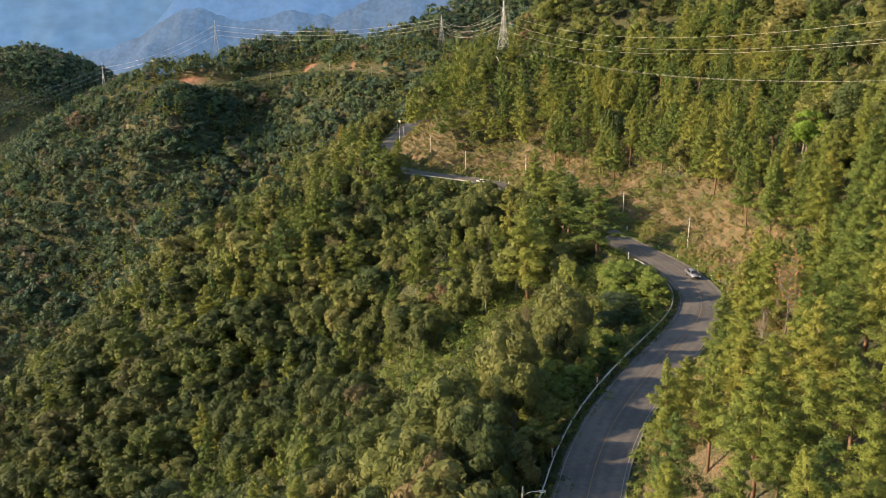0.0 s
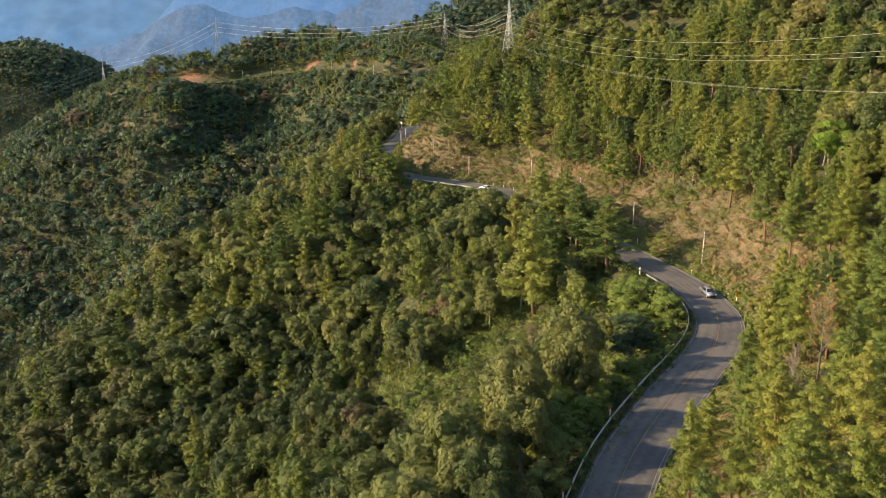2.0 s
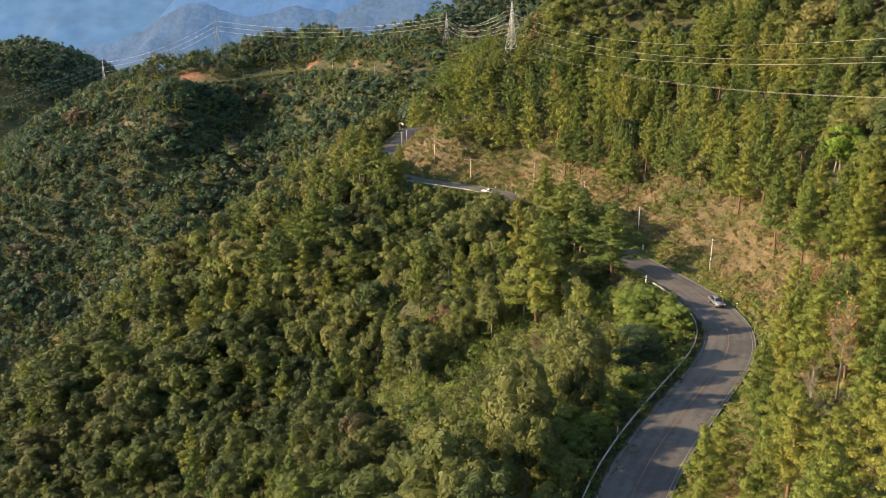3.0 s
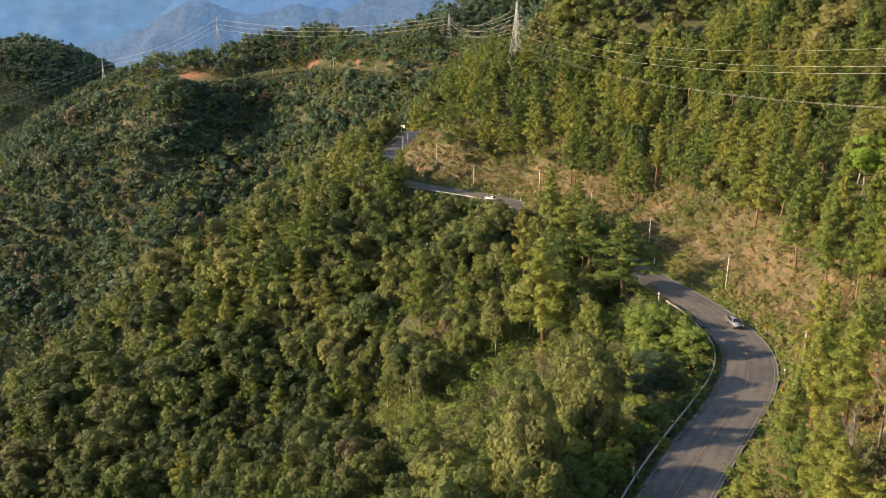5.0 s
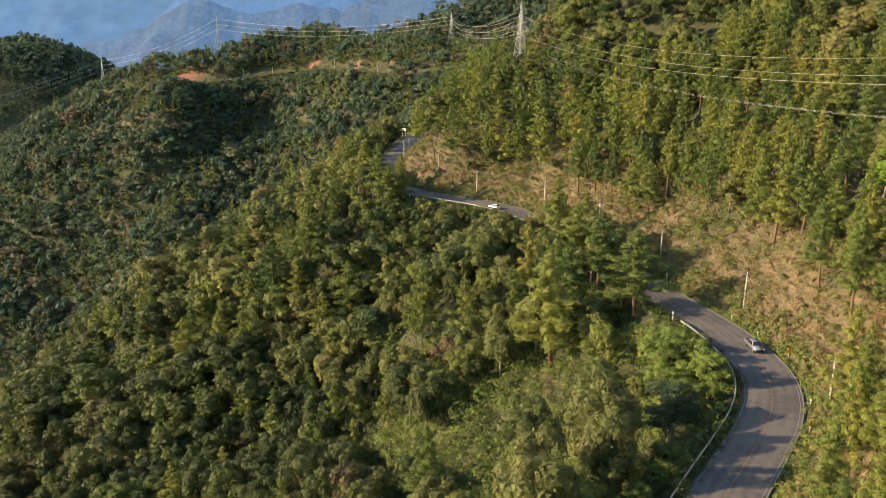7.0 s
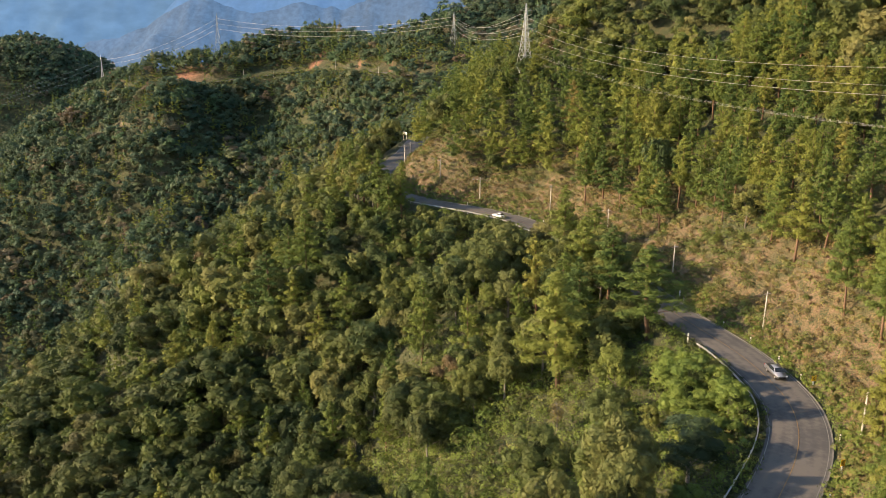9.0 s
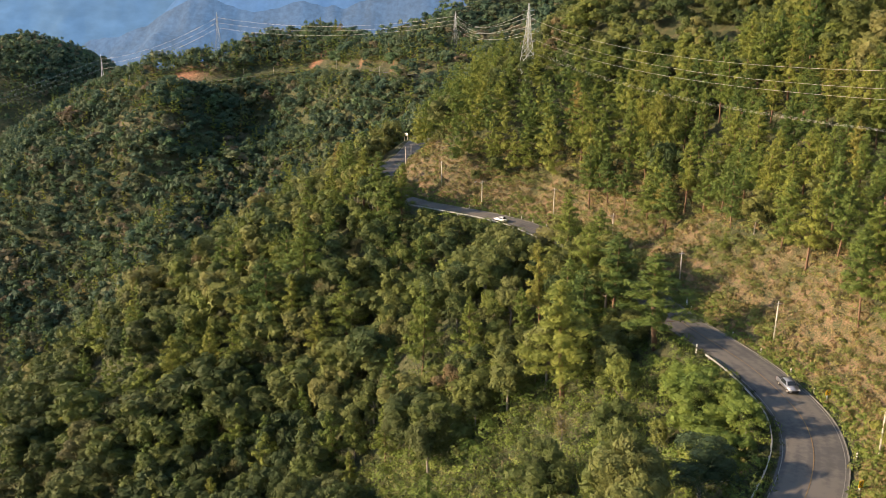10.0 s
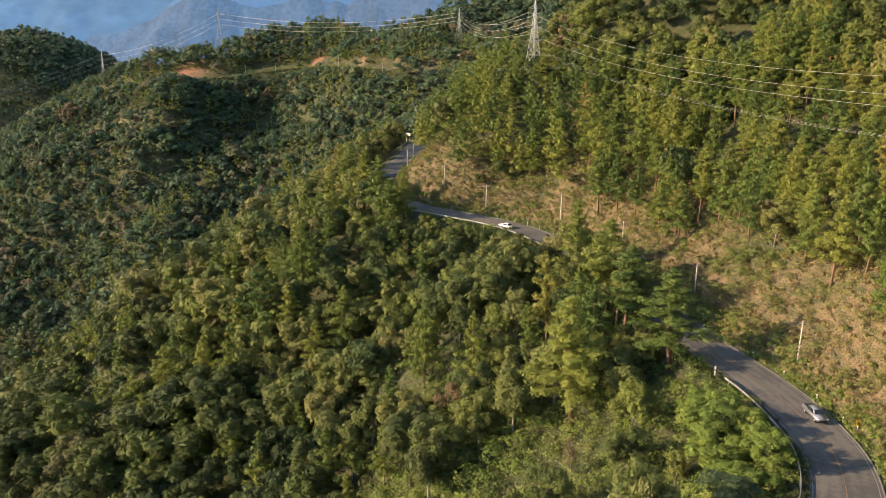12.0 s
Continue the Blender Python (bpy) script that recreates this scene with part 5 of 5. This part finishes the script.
def both(name, kinds, boughs, leaves, size, seed, hearts=True, far=False, level=1, mat=None):
    x, y, h, p = kinds
    woods(name + "_pines", (x[p], y[p], h[p], p[p]), boughs + (0 if far else 12), leaves, size, mat_far_pine if far else mat_pine, "dense stand of yellow-green pines on the mountainside", seed, hearts=hearts, spread=1.05 if far else 1.0, tear=0.75 if far else 1.0, fill=1.4 if far else 1.15)
    woods(name + "_broadleaf", (x[~p], y[~p], h[~p], p[~p]), boughs, leaves, size, mat or (mat_hazed_broad if far else mat_broad), "dense mixed broadleaf forest covering the mountainside", seed + 1, hearts=hearts, spread=1.1 if far else 1.0, level=level, grow=1.2 if far else 1.12, tear=0.75 if far else 1.0, fill=1.4 if far else 1.15)


# middle distance
X, Y, r = scatter(-260, 230, 60, 470, 7.4, 12)
D, _, _ = to_road(X, Y)
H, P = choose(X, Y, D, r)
near_box = (X > -75) & (X < 110) & (Y > 62) & (Y < 335) & (np.abs(D) < 110)
ok = (H > 0) & in_view(X, Y) & ~near_box & off_taken(X, Y, 4.0) & open_to_view(X, Y, H)
X, Y, H, P = np.r_[X[ok], rest_x], np.r_[Y[ok], rest_y], np.r_[H[ok], rest_h], np.r_[P[ok], rest_p]
f = Y > 350
D, _, _ = to_road(X, Y)
low = shade_zone(X, Y, D) & ~f & ~P
f2 = ~f & ~low
both("middle_woods", (X[f2], Y[f2], H[f2], P[f2]), 15, 9, 0.46, 21, level=2)
woods("lower_woods", (X[low], Y[low], H[low], P[low]), 20, 9, 0.44, mat_shaded, "broadleaf forest on the lower slope, its green darkened for shade", 28, level=2, grow=0.95, spread=1.15)
both("upper_woods", (X[f], Y[f], H[f], P[f]), 12, 6, 0.46, 22, level=2)
# far slopes
X, Y, r = scatter(-660, 330, 470, 1130, 6.3, 13)
D, _, _ = to_road(X, Y)
H, P = choose(X, Y, D, r)
RY = np.interp(X, RIDGE_X, RIDGE_Y)
ok = (H > 0) & in_view(X, Y) & (Y < RY + 25)
ok &= open_to_view(X, Y, H)
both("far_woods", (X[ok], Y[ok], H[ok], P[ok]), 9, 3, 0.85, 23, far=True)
# the last ridge and the hill behind it
X, Y, r = scatter(-1000, 60, 1130, 1500, 8.5, 14)
P = r.random(len(X)) < np.where(Y > 1250, 0.12, 0.45)
H = np.where(P, r.uniform(14, 21, len(X)), np.where(Y > 1250, r.uniform(10, 21, len(X)), r.uniform(8, 13, len(X))))
H = np.where((Y < 1180) & (X < -300), np.minimum(H, 7 + 3 * r.random(len(X))), H)
ok = in_view(X, Y) & ~((np.abs(X + 0.373 * Y) < 12) & (Y < 1212)) & ((Y < np.interp(X, RIDGE_X, RIDGE_Y) + 30) | (Y > 1130) & (X < -430))
ok &= open_to_view(X, Y, H)
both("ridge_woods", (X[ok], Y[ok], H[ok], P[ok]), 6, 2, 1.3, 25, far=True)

# ---------------------------------------------------------------- shrubs, scrub and dry grass
def scrub(name, x, y, high, wide, leaves, size, mat, label, seed, category="undergrowth", long=1.0):
    """Low bushes joined into one mesh of kind stuff."""
    r = np.random.default_rng(seed)
    z = ground(x, y)
    out, tint = [], []
    for k in range(len(x)):
        w, h = wide * r.uniform(0.6, 1.4), high * r.uniform(0.5, 1.4)
        for _ in range(3):
            c = np.array([x[k] + r.normal(0, w * 0.4), y[k] + r.normal(0, w * 0.4), z[k] + h * r.uniform(0.15, 0.6)])
            d = r.normal(0, 1, (leaves, 3))
            d[:, 2] = np.abs(d[:, 2])
            d /= np.linalg.norm(d, axis=1)[:, None]
            q = leaves_at(c + d * w * 0.5 * np.array([1, 1, h / w]), d, size, r, long)
            out.append(q)
            tint.append(np.full(len(q), r.random()))
    me = loose_mesh(name, np.concatenate(out))
    me.attributes.new("tint", "FLOAT", "FACE").data.foreach_set("value", np.concatenate(tint).astype(np.float32))
    me.materials.append(mat)
    return tagged(new(name, me), label, category, kind="stuff")


X, Y, r = scatter(-30, 80, 90, 345, 2.6, 31)
D, _, _ = to_road(X, Y)
ok = in_view(X, Y) & (D < -6.2) & (D > np.where((Y > 145) & (Y < 248), -62, -42)) & (Y > 95) & ((Y < 248) | (D > -18)) & (r.random(len(X)) < 0.95)
scrub("shrubs", X[ok], Y[ok], 2.0, 2.9, 46, 0.40, mat_shrub, "bright green shrubs and creepers covering the slope below the road", 41)
X, Y, r = scatter(-30, 60, 140, 232, 5.6, 38)
D, _, _ = to_road(X, Y)
ok = in_view(X, Y) & (D < -11) & (D > -58) & (r.random(len(X)) < 0.8) & ~((np.abs(X - 17) < 8) & (Y > 188) & (Y < 209)) & (np.hypot(X - 33, Y - 154) > 9)
scrub("tall_shrubs", X[ok], Y[ok], 4.2, 4.6, 130, 0.42, mat_shrub, "tall bright green bushes on the slope below the bend", 49)
X, Y, r = scatter(-160, 60, 130, 420, 5.0, 32)
D, _, _ = to_road(X, Y)
ok = in_view(X, Y) & (D < -30)
# drawn with the shade-darkened leaf colour
scrub("forest_undergrowth", X[ok], Y[ok], 2.6, 4.0, 24, 0.70, mat_shaded, "dark tangled undergrowth between the trees", 42)
X, Y, r = scatter(-340, -40, 770, 1020, 3.6, 35)
D, _, _ = to_road(X, Y)
bare = bare_face(X, Y, D) > 0.3
ok = in_view(X, Y) & (np.abs(D) > 5.6) & (np.abs(D) < 22) & ~bare
scrub("far_bank_shrubs", X[ok], Y[ok], 2.4, 3.6, 14, 0.9, mat_bush, "dull green shrubs along the distant road", 48)
X, Y, r = scatter(-45, 110, 100, 460, 3.0, 33)
D, _, _ = to_road(X, Y)
ok = in_view(X, Y) & (D > 7.0) & (D < 30) & (r.random(len(X)) < 0.62 + 0.45 * fbm(X / 9, Y / 9, 2) + 0.5 * (Y < 188) + 0.5 * (D < 9))
scrub("bank_shrubs", X[ok], Y[ok], 1.4, 2.1, 36, 0.34, mat_bush, "small green shrubs on the dry earth bank", 43)
X, Y, r = scatter(-45, 110, 100, 460, 4.0, 36)
D, _, _ = to_road(X, Y)
ok = in_view(X, Y) & (D > 8.5) & (D < 26) & (r.random(len(X)) < 0.20 + 0.70 * smoothstep(0.0, 0.25, fbm(X / 12, Y / 12, 2)))
scrub("bank_bushes", X[ok], Y[ok], 2.0, 2.9, 80, 0.38, mat_bush, "larger olive-green bushes clinging to the earth bank", 46)
X, Y, r = scatter(-45, 110, 100, 460, 1.1, 37)
D, _, _ = to_road(X, Y)
ok = in_view(X, Y) & (D > 5.1) & (D < 8.8) & (r.random(len(X)) < 0.85)
scrub("verge_grass", X[ok], Y[ok], 0.8, 1.1, 18, 0.38, mat_shrub, "lush green grass strip along the drain edge", 47, "grass", 1.5)
X, Y, r = scatter(-10, 60, 85, 345, 1.0, 39)
D, _, _ = to_road(X, Y)
ok = in_view(X, Y) & (D < -4.75) & (D > -7.2) & (r.random(len(X)) < 0.9)
scrub("rail_grass", X[ok], Y[ok], 0.45, 1.0, 12, 0.32, mat_shaded, "dark rough grass under the guard rail", 50, "grass", 1.5)
X, Y, r = scatter(-45, 110, 100, 460, 1.35, 34)
D, _, _ = to_road(X, Y)
ok = in_view(X, Y) & (D > 6.4) & (D < 28) & (r.random(len(X)) < 0.75 + 0.4 * fbm(X / 6, Y / 6, 2))
scrub("dry_grass", X[ok], Y[ok], 0.9, 1.3, 15, 0.42, mat_dry, "dry yellow-brown grass on the roadside bank", 44, "grass", 1.6)
